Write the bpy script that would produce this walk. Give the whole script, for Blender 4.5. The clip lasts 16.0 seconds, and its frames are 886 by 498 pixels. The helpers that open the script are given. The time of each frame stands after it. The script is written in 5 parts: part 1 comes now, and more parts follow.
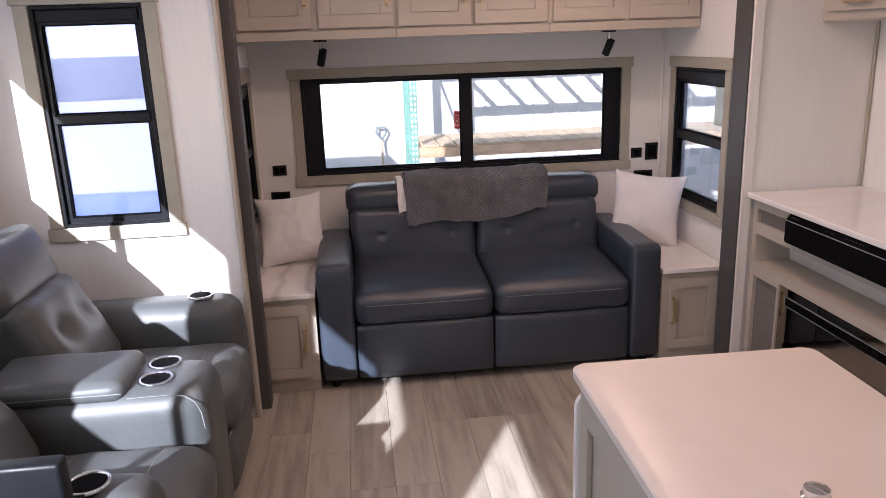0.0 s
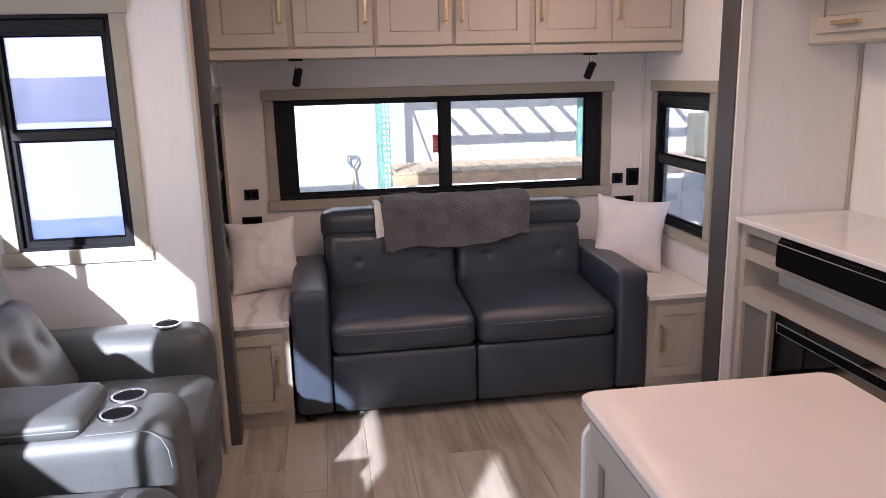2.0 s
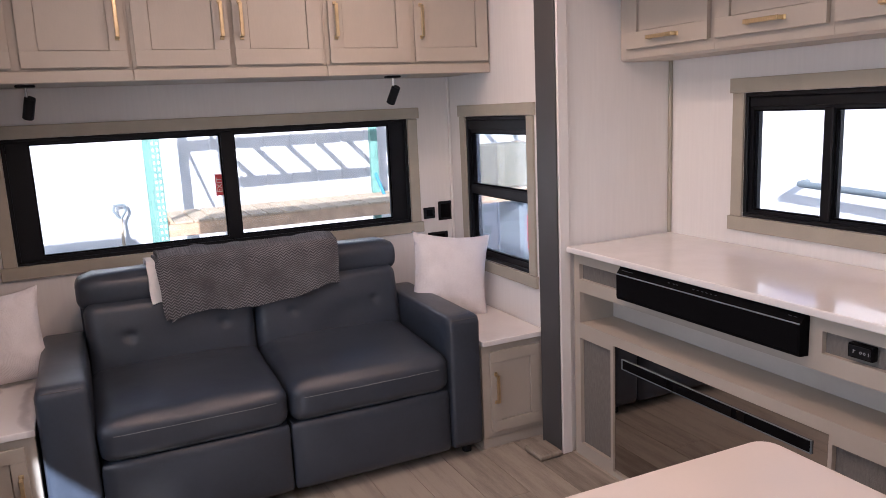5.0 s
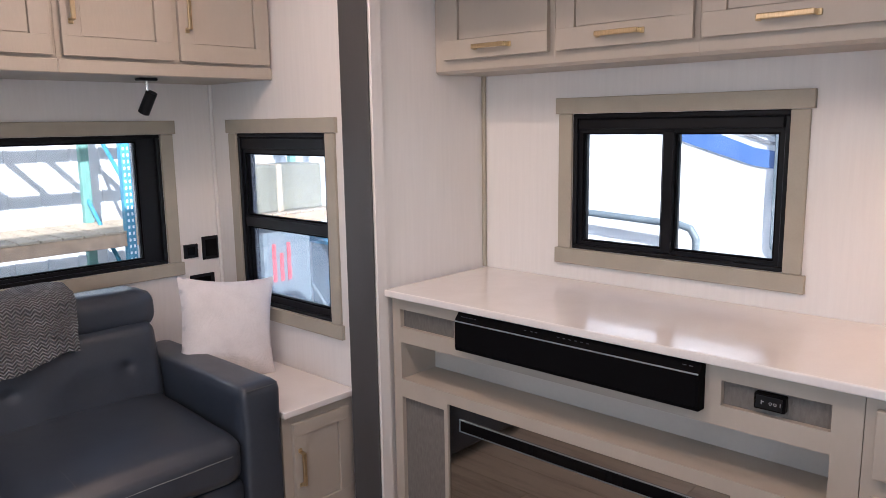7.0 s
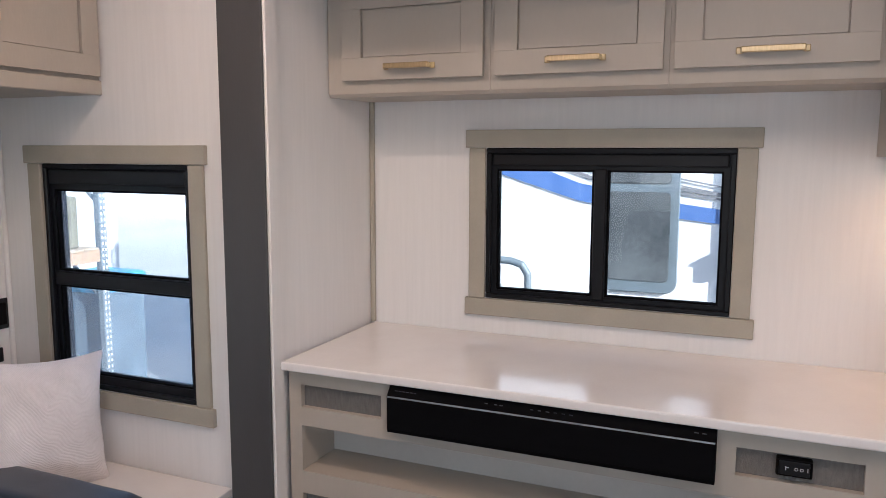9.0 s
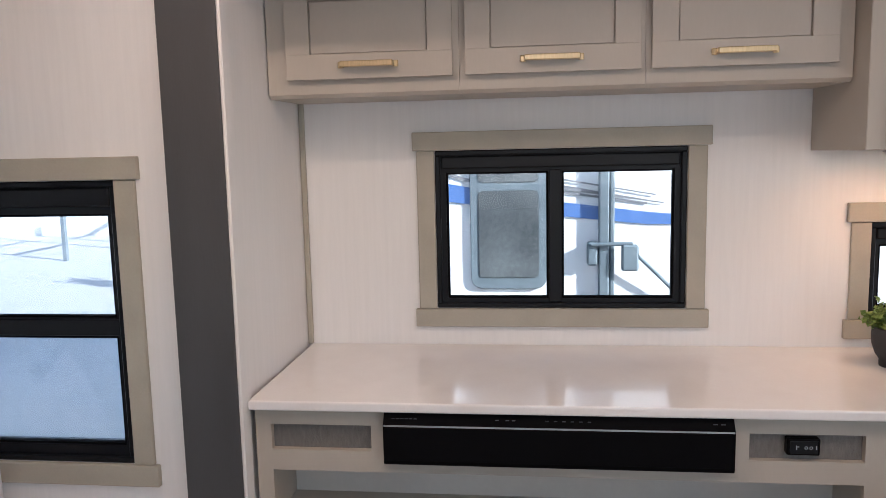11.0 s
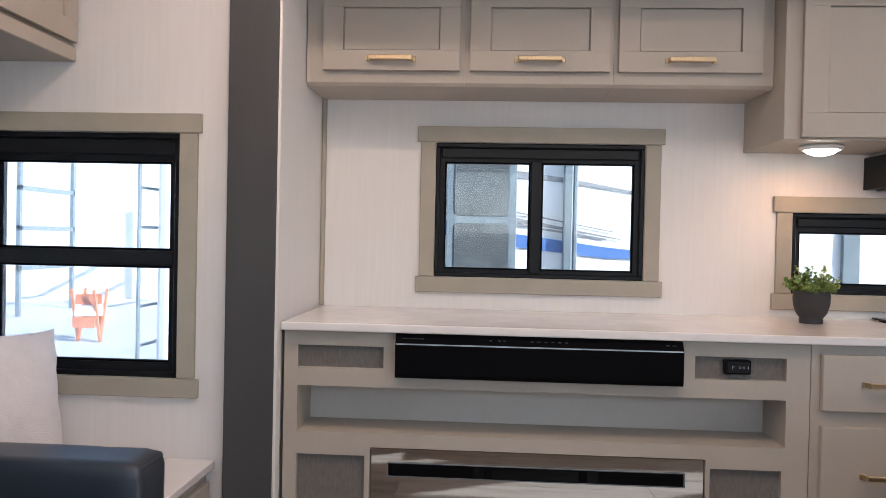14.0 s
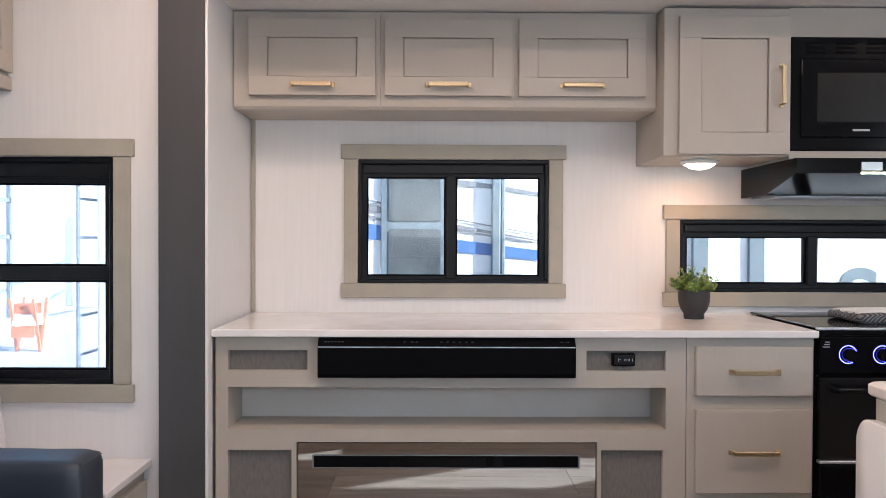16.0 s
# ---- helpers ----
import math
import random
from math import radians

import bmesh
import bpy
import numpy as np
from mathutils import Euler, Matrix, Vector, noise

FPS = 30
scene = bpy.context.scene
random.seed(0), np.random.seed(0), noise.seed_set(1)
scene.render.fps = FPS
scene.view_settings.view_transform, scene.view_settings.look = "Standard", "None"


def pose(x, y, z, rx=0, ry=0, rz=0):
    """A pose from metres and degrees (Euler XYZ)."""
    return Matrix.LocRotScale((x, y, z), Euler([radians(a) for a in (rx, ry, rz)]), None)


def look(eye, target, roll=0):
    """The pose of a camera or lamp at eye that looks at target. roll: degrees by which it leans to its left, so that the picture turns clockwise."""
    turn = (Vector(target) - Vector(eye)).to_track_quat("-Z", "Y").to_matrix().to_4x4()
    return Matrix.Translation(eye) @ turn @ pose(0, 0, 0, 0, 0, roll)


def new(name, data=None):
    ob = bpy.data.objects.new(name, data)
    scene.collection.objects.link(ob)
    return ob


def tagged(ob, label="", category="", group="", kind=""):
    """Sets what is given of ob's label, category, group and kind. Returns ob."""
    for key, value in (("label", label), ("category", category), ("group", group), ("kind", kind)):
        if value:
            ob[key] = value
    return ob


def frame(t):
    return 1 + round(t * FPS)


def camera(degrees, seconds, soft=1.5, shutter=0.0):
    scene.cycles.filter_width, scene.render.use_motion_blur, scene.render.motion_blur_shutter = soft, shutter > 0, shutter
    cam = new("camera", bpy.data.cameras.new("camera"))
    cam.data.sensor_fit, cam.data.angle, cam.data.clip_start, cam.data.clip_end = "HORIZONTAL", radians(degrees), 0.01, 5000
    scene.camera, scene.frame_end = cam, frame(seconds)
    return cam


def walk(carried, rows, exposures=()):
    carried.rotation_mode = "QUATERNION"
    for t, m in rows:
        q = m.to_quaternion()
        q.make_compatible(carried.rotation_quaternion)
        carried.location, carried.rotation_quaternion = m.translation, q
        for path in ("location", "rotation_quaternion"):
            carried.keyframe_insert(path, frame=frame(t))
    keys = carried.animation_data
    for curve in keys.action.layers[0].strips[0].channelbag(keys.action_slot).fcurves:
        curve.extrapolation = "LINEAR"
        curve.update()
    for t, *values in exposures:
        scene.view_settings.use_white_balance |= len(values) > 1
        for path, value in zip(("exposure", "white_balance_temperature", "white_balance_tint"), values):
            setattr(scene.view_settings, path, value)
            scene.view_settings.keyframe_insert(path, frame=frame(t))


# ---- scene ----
from mathutils.bvhtree import BVHTree

cam = camera(61.0, 16.0, soft=0.7)
PATH = [
    (0, (0.42, 0.283, 1.683), (0.629, 2.2, 1.151), -2.0),
    (0.5, (0.388, 0.274, 1.677), (0.613, 2.198, 1.182), -2.4),
    (1, (0.373, 0.291, 1.656), (0.608, 2.222, 1.191), -2.0),
    (1.5, (0.365, 0.348, 1.631), (0.62, 2.279, 1.176), -1.5),
    (2, (0.367, 0.424, 1.615), (0.669, 2.349, 1.165), -1.4),
    (2.5, (0.356, 0.52, 1.6), (0.705, 2.437, 1.146), -0.7),
    (3, (0.347, 0.588, 1.576), (0.718, 2.493, 1.092), -0.6),
    (3.5, (0.379, 0.66, 1.552), (0.837, 2.546, 1.072), -1.8),
    (4, (0.396, 0.767, 1.555), (0.99, 2.628, 1.126), -2.0),
    (4.2, (0.402, 0.813, 1.558), (1.048, 2.662, 1.153), -2.2),
    (6.3, (0.47, 1.373, 1.527), (1.671, 2.936, 1.188), -1.2),
    (6.5, (0.473, 1.47, 1.525), (1.747, 2.973, 1.185), -0.7),
    (7, (0.461, 1.655, 1.531), (1.907, 2.997, 1.2), -0.9),
    (7.5, (0.476, 1.81, 1.537), (2.045, 3.01, 1.221), -0.6),
    (8, (0.516, 1.991, 1.542), (2.187, 3.049, 1.241), 0.2),
    (8.5, (0.533, 2.169, 1.528), (2.285, 3.091, 1.246), 0.9),
    (9, (0.5, 2.363, 1.539), (2.328, 3.134, 1.285), 0.2),
    (9.5, (0.5, 2.488, 1.553), (2.382, 3.118, 1.309), -0.3),
    (9.7, (0.519, 2.547, 1.533), (2.421, 3.122, 1.309), -0.5),
    (11.8, (0.432, 3.029, 1.559), (2.416, 3.118, 1.321), -1.0),
    (12, (0.4, 3.044, 1.541), (2.389, 3.114, 1.337), -0.9),
    (12.5, (0.358, 3.039, 1.492), (2.352, 3.071, 1.332), -0.3),
    (13, (0.285, 3.025, 1.374), (2.28, 3.067, 1.229), -0.2),
    (13.5, (0.21, 3.011, 1.25), (2.206, 3.103, 1.151), -0.3),
    (14, (0.053, 3.0, 1.199), (2.05, 3.114, 1.173), 1.2),
    (14.5, (-0.074, 2.933, 1.209), (1.925, 3.016, 1.204), 0.7),
    (15, (-0.137, 2.895, 1.215), (1.862, 2.921, 1.177), 0.2),
    (15.5, (-0.17, 2.889, 1.228), (1.83, 2.875, 1.173), -0.0),
    (16, (-0.179, 2.877, 1.238), (1.821, 2.86, 1.212), 0.2),
]
walk(cam, [(t, look(eye, target, roll)) for t, eye, target, roll in PATH],
     [(0, 1.66, 5520, 17), (4.2, 1.74, 5400, 17), (6.5, 1.86, 5270, 12), (9, 1.66, 5170, 7), (13, 1.68, 5200, 6), (16, 1.98, 5120, 6)])

# ---- light ----
world = bpy.data.worlds.new("sky")
scene.world = world
world.use_nodes = True
wn = world.node_tree
SUN_DIR = Vector((1.0, 2.0, -1.055)).normalized()
sky = wn.nodes.new("ShaderNodeTexSky")
sky.sky_type, sky.sun_disc = "NISHITA", False
sky.sun_elevation = math.asin(-SUN_DIR.z)
sky.sun_rotation = math.atan2(-SUN_DIR.x, -SUN_DIR.y)
wn.links.new(sky.outputs[0], wn.nodes["Background"].inputs[0])
wn.nodes["Background"].inputs[1].default_value = 0.125
sun = new("sun", bpy.data.lights.new("sun", "SUN"))
sun.data.energy, sun.data.angle, sun.data.color = 5.0, radians(0.6), (1.0, 0.95, 0.88)
sun.matrix_world = look((0, 0, 0), SUN_DIR)


def area_lamp(name, place, size_x, size_y, watts, colour, facing):
    d = bpy.data.lights.new(name, "AREA")
    d.shape, d.size, d.size_y, d.energy, d.color = "RECTANGLE", size_x, size_y, watts, colour
    ob = new(name, d)
    ob.matrix_world = look(place, Vector(place) + Vector(facing))
    return ob


# ---- materials ----
def material(name, colour, rough=0.5, metal=0.0, vary=0.08, scale=6.0, stretch=(1, 1, 1), bump=0.0, bump_scale=80.0,
             second=None, coat=0.0, per_object=0.0, spec=0.5):
    """A principled surface with broad and fine tone variation and a fine bump."""
    m = bpy.data.materials.new(name)
    m.use_nodes = True
    nt = m.node_tree
    n, l = nt.nodes, nt.links
    b = n["Principled BSDF"]
    tc = n.new("ShaderNodeTexCoord")
    mp = n.new("ShaderNodeMapping")
    mp.inputs["Scale"].default_value = stretch
    l.new(tc.outputs["Object"], mp.inputs["Vector"])
    big = n.new("ShaderNodeTexNoise")
    big.inputs["Scale"].default_value, big.inputs["Detail"].default_value = scale, 5
    fine = n.new("ShaderNodeTexNoise")
    fine.inputs["Scale"].default_value, fine.inputs["Detail"].default_value = scale * 14, 4
    l.new(mp.outputs[0], big.inputs["Vector"])
    l.new(mp.outputs[0], fine.inputs["Vector"])
    add = n.new("ShaderNodeMath")
    add.operation = "MULTIPLY_ADD"
    add.inputs[1].default_value = 0.4
    l.new(fine.outputs[0], add.inputs[0])
    l.new(big.outputs[0], add.inputs[2])
    fac = add.outputs[0]
    if per_object:
        oi = n.new("ShaderNodeObjectInfo")
        mo = n.new("ShaderNodeMath")
        mo.operation = "MULTIPLY_ADD"
        mo.inputs[1].default_value = per_object
        l.new(oi.outputs["Random"], mo.inputs[0])
        l.new(fac, mo.inputs[2])
        fac = mo.outputs[0]
    ramp = n.new("ShaderNodeValToRGB")
    c = Vector(colour)
    d = Vector(second) if second else c * (1 - 2.2 * vary)
    ramp.color_ramp.elements[0].position, ramp.color_ramp.elements[1].position = 0.4, 1.0 + per_object
    ramp.color_ramp.elements[0].color = (*d, 1)
    ramp.color_ramp.elements[1].color = (*(c * (1 + vary)), 1)
    l.new(fac, ramp.inputs[0])
    l.new(ramp.outputs[0], b.inputs["Base Color"])
    b.inputs["Metallic"].default_value = metal
    b.inputs["Coat Weight"].default_value = coat
    b.inputs["Specular IOR Level"].default_value = spec
    rr = n.new("ShaderNodeMapRange")
    rr.inputs[1].default_value, rr.inputs[2].default_value = 0.3, 1.0
    rr.inputs[3].default_value, rr.inputs[4].default_value = rough * 0.85, min(rough * 1.25, 1)
    l.new(add.outputs[0], rr.inputs[0])
    l.new(rr.outputs[0], b.inputs["Roughness"])
    if bump:
        bt = n.new("ShaderNodeTexNoise")
        bt.inputs["Scale"].default_value, bt.inputs["Detail"].default_value = bump_scale, 3
        l.new(mp.outputs[0], bt.inputs["Vector"])
        bp = n.new("ShaderNodeBump")
        bp.inputs["Strength"].default_value, bp.inputs["Distance"].default_value = bump, 0.004
        l.new(bt.outputs[0], bp.inputs["Height"])
        l.new(bp.outputs[0], b.inputs["Normal"])
    return m


def leather(name, colour, second, rough=0.44, spec=0.38):
    m = material(name, colour, rough, vary=0.1, scale=5, second=second, spec=spec)
    n, l = m.node_tree.nodes, m.node_tree.links
    tc = n.new("ShaderNodeTexCoord")
    vo = n.new("ShaderNodeTexVoronoi")
    vo.inputs["Scale"].default_value = 420
    wr = n.new("ShaderNodeTexNoise")
    wr.inputs["Scale"].default_value, wr.inputs["Detail"].default_value = 11, 3
    ad = n.new("ShaderNodeMath")
    ad.operation = "MULTIPLY_ADD"
    ad.inputs[1].default_value = 5.0
    bp = n.new("ShaderNodeBump")
    bp.inputs["Strength"].default_value, bp.inputs["Distance"].default_value = 0.22, 0.0015
    l.new(tc.outputs["Object"], vo.inputs["Vector"])
    l.new(tc.outputs["Object"], wr.inputs["Vector"])
    l.new(wr.outputs[0], ad.inputs[0])
    l.new(vo.outputs["Distance"], ad.inputs[2])
    l.new(ad.outputs[0], bp.inputs["Height"])
    l.new(bp.outputs[0], n["Principled BSDF"].inputs["Normal"])
    return m


def woven(name, colour, second, scale, direction="X", zig=0.0):
    """Cloth with a rib or a herringbone weave."""
    m = material(name, colour, 0.95, vary=0.1, scale=9, second=second, spec=0.15)
    n, l = m.node_tree.nodes, m.node_tree.links
    tc = n.new("ShaderNodeTexCoord")
    sep = n.new("ShaderNodeSeparateXYZ")
    l.new(tc.outputs["Object"], sep.inputs[0])

    def op(kind, a, b=None):
        q = n.new("ShaderNodeMath")
        q.operation = kind
        for k, v in enumerate((a, b)):
            if v is None:
                continue
            if isinstance(v, (int, float)):
                q.inputs[k].default_value = v
            else:
                l.new(v, q.inputs[k])
        return q.outputs[0]

    along = op("ADD", sep.outputs["Z"], op("MULTIPLY", sep.outputs["Y"], 0.9))
    if zig:
        tri = op("PINGPONG", op("MULTIPLY", sep.outputs["X"], 1.0), zig)
        v = op("SINE", op("MULTIPLY", op("ADD", along, tri), scale))
    else:
        v = op("MULTIPLY", op("SINE", op("MULTIPLY", along, scale)), op("SINE", op("MULTIPLY", op("ADD", sep.outputs["X"], sep.outputs["Y"]), scale * 0.5)))
    bp = n.new("ShaderNodeBump")
    bp.inputs["Strength"].default_value, bp.inputs["Distance"].default_value = 0.8 if zig else 0.5, 0.003 if zig else 0.0012
    l.new(v, bp.inputs["Height"])
    l.new(bp.outputs[0], n["Principled BSDF"].inputs["Normal"])
    if zig:
        base = n["Principled BSDF"].inputs["Base Color"]
        src = base.links[0].from_socket
        mix = n.new("ShaderNodeMix")
        mix.data_type = "RGBA"
        mr = n.new("ShaderNodeMapRange")
        mr.inputs[1].default_value, mr.inputs[2].default_value = -0.3, 0.6
        l.new(v, mr.inputs[0])
        l.new(mr.outputs[0], mix.inputs[0])
        mix.inputs[6].default_value = (*second, 1)
        l.new(src, mix.inputs[7])
        l.new(mix.outputs[2], base)
    return m


def wood_plank(name):
    m = material(name, (0.345, 0.308, 0.260), 0.40, vary=0.1, scale=3.2, stretch=(9, 0.8, 1), second=(0.125, 0.104, 0.085), bump=0.2, bump_scale=30, per_object=0.34)
    n, l = m.node_tree.nodes, m.node_tree.links
    mp = next(q for q in n if q.type == "MAPPING")
    oi = n.new("ShaderNodeObjectInfo")
    mul = n.new("ShaderNodeMath")
    mul.operation = "MULTIPLY"
    mul.inputs[1].default_value = 40
    l.new(oi.outputs["Random"], mul.inputs[0])
    cx = n.new("ShaderNodeCombineXYZ")
    for k in range(3):
        l.new(mul.outputs[0], cx.inputs[k])
    l.new(cx.outputs[0], mp.inputs["Location"])
    return m


def glass(name, tint=(1, 1, 1), haze=0.0):
    m = bpy.data.materials.new(name)
    m.use_nodes = True
    n, l = m.node_tree.nodes, m.node_tree.links
    n.remove(n["Principled BSDF"])
    tr, gl, mix, lw, pw = (n.new("ShaderNodeBsdfTransparent"), n.new("ShaderNodeBsdfGlossy"), n.new("ShaderNodeMixShader"), n.new("ShaderNodeLayerWeight"), n.new("ShaderNodeMath"))
    tr.inputs[0].default_value = (*tint, 1)
    gl.inputs["Roughness"].default_value = 0.02
    pw.operation = "POWER"
    pw.inputs[1].default_value = 4.0
    l.new(lw.outputs["Facing"], pw.inputs[0])
    ad = n.new("ShaderNodeMath")
    ad.inputs[1].default_value = 0.025
    l.new(pw.outputs[0], ad.inputs[0])
    l.new(ad.outputs[0], mix.inputs[0])
    l.new(gl.outputs[0], mix.inputs[2])
    first = tr.outputs[0]
    if haze:
        df, m2 = n.new("ShaderNodeBsdfTranslucent"), n.new("ShaderNodeMixShader")
        df.inputs[0].default_value = (0.85, 0.87, 0.95, 1)
        m2.inputs[0].default_value = haze
        l.new(tr.outputs[0], m2.inputs[1])
        l.new(df.outputs[0], m2.inputs[2])
        first = m2.outputs[0]
    l.new(first, mix.inputs[1])
    l.new(mix.outputs[0], n["Material Output"].inputs[0])
    return m


def glowing(name, colour, strength):
    m = material(name, colour, 0.4)
    b = m.node_tree.nodes["Principled BSDF"]
    b.inputs["Emission Color"].default_value = (*colour, 1)
    b.inputs["Emission Strength"].default_value = strength
    return m


M_WALL = material("wall panel", (0.80, 0.78, 0.765), 0.5, vary=0.02, scale=7, stretch=(11, 11, 0.7), second=(0.765, 0.746, 0.732), bump=0.03, bump_scale=30)
M_CEIL = material("ceiling panel", (0.82, 0.80, 0.78), 0.6, vary=0.03, scale=4)
M_CAB = material("taupe cabinet", (0.445, 0.404, 0.345), 0.42, vary=0.03, scale=4, stretch=(2, 2, 0.7), second=(0.42, 0.381, 0.326), bump=0.08, bump_scale=70)
# Lighter than M_CAB, to carry light bounced up from the floor.
M_CABIN = material("cabinet inside", (0.60, 0.57, 0.52), 0.5, vary=0.04, scale=5, second=(0.55, 0.52, 0.475))
M_TRIM = material("window trim", (0.41, 0.38, 0.31), 0.5, vary=0.04, scale=6, stretch=(2, 2, 2), second=(0.36, 0.335, 0.275), bump=0.05)
M_POST = material("dark post", (0.068, 0.068, 0.071), 0.5, vary=0.05, scale=6, stretch=(3, 3, 0.4), second=(0.058, 0.057, 0.059), bump=0.1)
M_BLACK = material("black frame", (0.0055, 0.0062, 0.0085), 0.40, vary=0.1, scale=8, bump=0.05, bump_scale=300, spec=0.28)
M_GASKET = material("rubber", (0.003, 0.003, 0.004), 0.8, spec=0.08)
M_GLOSS = material("gloss black", (0.005, 0.005, 0.006), 0.14, vary=0.1, scale=6, spec=0.12)
M_BLACKGLASS = material("black glass", (0.008, 0.008, 0.009), 0.05, vary=0.05, scale=4, spec=0.5, coat=0.1)
# Slate leather, tinted bluer to carry daylight from the rear windows.
M_SOFA = leather("slate leather", (0.037, 0.047, 0.066), (0.027, 0.035, 0.051), 0.33, 0.6)
M_RECL = leather("grey leather", (0.082, 0.088, 0.090), (0.062, 0.067, 0.069), 0.40, 0.45)
M_THREAD = material("stitching", (0.24, 0.25, 0.255), 0.85)
M_SEAM = material("seam thread", (0.11, 0.115, 0.12), 0.85)
M_TOP = material("white solid counter", (0.80, 0.775, 0.76), 0.16, vary=0.02, scale=9, second=(0.76, 0.73, 0.715), coat=0.3)
# White top; the peach tint is warm lamp light put into the colour.
M_ISLAND_WARM = material("satin white top with warm tint", (0.71, 0.64, 0.595), 0.32, vary=0.02, scale=9, second=(0.67, 0.605, 0.565))
M_GOLD = material("brushed brass", (0.66, 0.53, 0.32), 0.3, metal=1.0, vary=0.08, scale=30, stretch=(1, 8, 1))
M_CHROME = material("chrome", (0.8, 0.8, 0.82), 0.08, metal=1.0, vary=0.03)
M_STEEL = material("aluminium", (0.62, 0.66, 0.7), 0.35, metal=0.8, vary=0.05)
M_PILLOW = woven("cream cloth", (0.80, 0.775, 0.79), (0.75, 0.725, 0.74), 1300)
M_THROW = woven("grey herringbone", (0.30, 0.30, 0.32), (0.085, 0.085, 0.095), 440, zig=0.014)
M_SHERPA = material("white fleece", (0.78, 0.76, 0.76), 1.0, vary=0.05, scale=40, bump=0.8, bump_scale=150)
M_MESH = material("speaker cloth", (0.20, 0.187, 0.17), 0.9, vary=0.1, scale=60, stretch=(1, 2.2, 0.6), second=(0.14, 0.13, 0.117), bump=0.6, bump_scale=260)
M_PLANK = wood_plank("vinyl plank")
M_SUB = material("joint", (0.03, 0.042, 0.035), 0.8)
M_GLASS = glass("window glass", (0.80, 0.788, 0.765))
M_HAZE = glass("hazy window glass", (0.60, 0.61, 0.76), 0.26)
# Whitish haze mixed into the glass in place of bright glare.
M_GLARE = glass("glare-hazed window glass", (0.80, 0.792, 0.775), 0.09)
M_WHITE = material("white gelcoat", (0.80, 0.80, 0.80), 0.3, vary=0.03, scale=1.5)
M_CONCRETE = material("concrete", (0.52, 0.515, 0.50), 0.9, vary=0.1, scale=0.7, second=(0.44, 0.435, 0.425), bump=0.2, bump_scale=20)
M_SIDING = material("white siding", (0.60, 0.60, 0.60), 0.5, vary=0.05, scale=1.5)
# Tan darkened so the crate looks shaded though the sun reaches it.
M_TAN = material("tan wrap", (0.19, 0.18, 0.125), 0.7, vary=0.1, scale=3)
M_RAIL = material("dull steel tube", (0.16, 0.19, 0.21), 0.4, vary=0.1, scale=9)
M_BLUE = material("blue stripe", (0.10, 0.18, 0.42), 0.35, vary=0.05)
M_GREYSTRIPE = material("grey stripe", (0.22, 0.22, 0.23), 0.35, vary=0.05)
M_GREEN = material("green steel", (0.15, 0.30, 0.26), 0.5, vary=0.15, scale=12)
M_TEAL = material("teal steel", (0.07, 0.25, 0.36), 0.5, vary=0.15, scale=12)
M_ORANGE = material("orange steel", (0.48, 0.33, 0.21), 0.5, vary=0.15, scale=12)
M_PALE = material("pale board", (0.42, 0.34, 0.24), 0.85, vary=0.2, scale=5, stretch=(6, 1, 1), second=(0.28, 0.22, 0.16), bump=0.3, per_object=0.2)
M_FIREGLASS = material("mirror-dark fireplace glass", (0.40, 0.38, 0.365), 0.02, metal=1.0, vary=0.03, scale=3)
M_MWGLASS = material("microwave mesh glass", (0.016, 0.015, 0.015), 0.2, vary=0.1, scale=8, spec=0.25)
M_SHADEGLASS = material("dark glass", (0.12, 0.128, 0.13), 0.1, vary=0.25, scale=2.6, second=(0.045, 0.05, 0.053), spec=0.3)
M_LED = glowing("lamp lens", (1.0, 0.78, 0.55), 4.5)
M_LEDBLUE = glowing("blue ring", (0.14, 0.11, 1.0), 2.6)
M_LEDWARM = glowing("hood strip", (1.0, 0.85, 0.5), 5.0)
M_POT = material("dark pot", (0.035, 0.034, 0.035), 0.6, vary=0.15, scale=20, bump=0.2)
M_LEAF = material("leaf", (0.24, 0.31, 0.07), 0.5, vary=0.3, scale=60, second=(0.06, 0.12, 0.025))
M_SOIL = material("soil", (0.03, 0.022, 0.016), 1.0, bump=0.8)
M_PLASTIC = material("grey lettering", (0.45, 0.45, 0.46), 0.4)
M_MARK = material("dim print", (0.09, 0.09, 0.095), 0.5)
M_SIGNRED = material("red print", (0.55, 0.06, 0.07), 0.5)
M_SIGNWHITE = material("white print", (0.75, 0.7, 0.7), 0.6)
M_CONE = material("orange barrier", (0.55, 0.19, 0.08), 0.6)
M_BLUEBIN = material("blue wrap", (0.10, 0.36, 0.62), 0.5, vary=0.2)
M_BIN = material("dark bin", (0.13, 0.17, 0.21), 0.5, vary=0.2, scale=3)


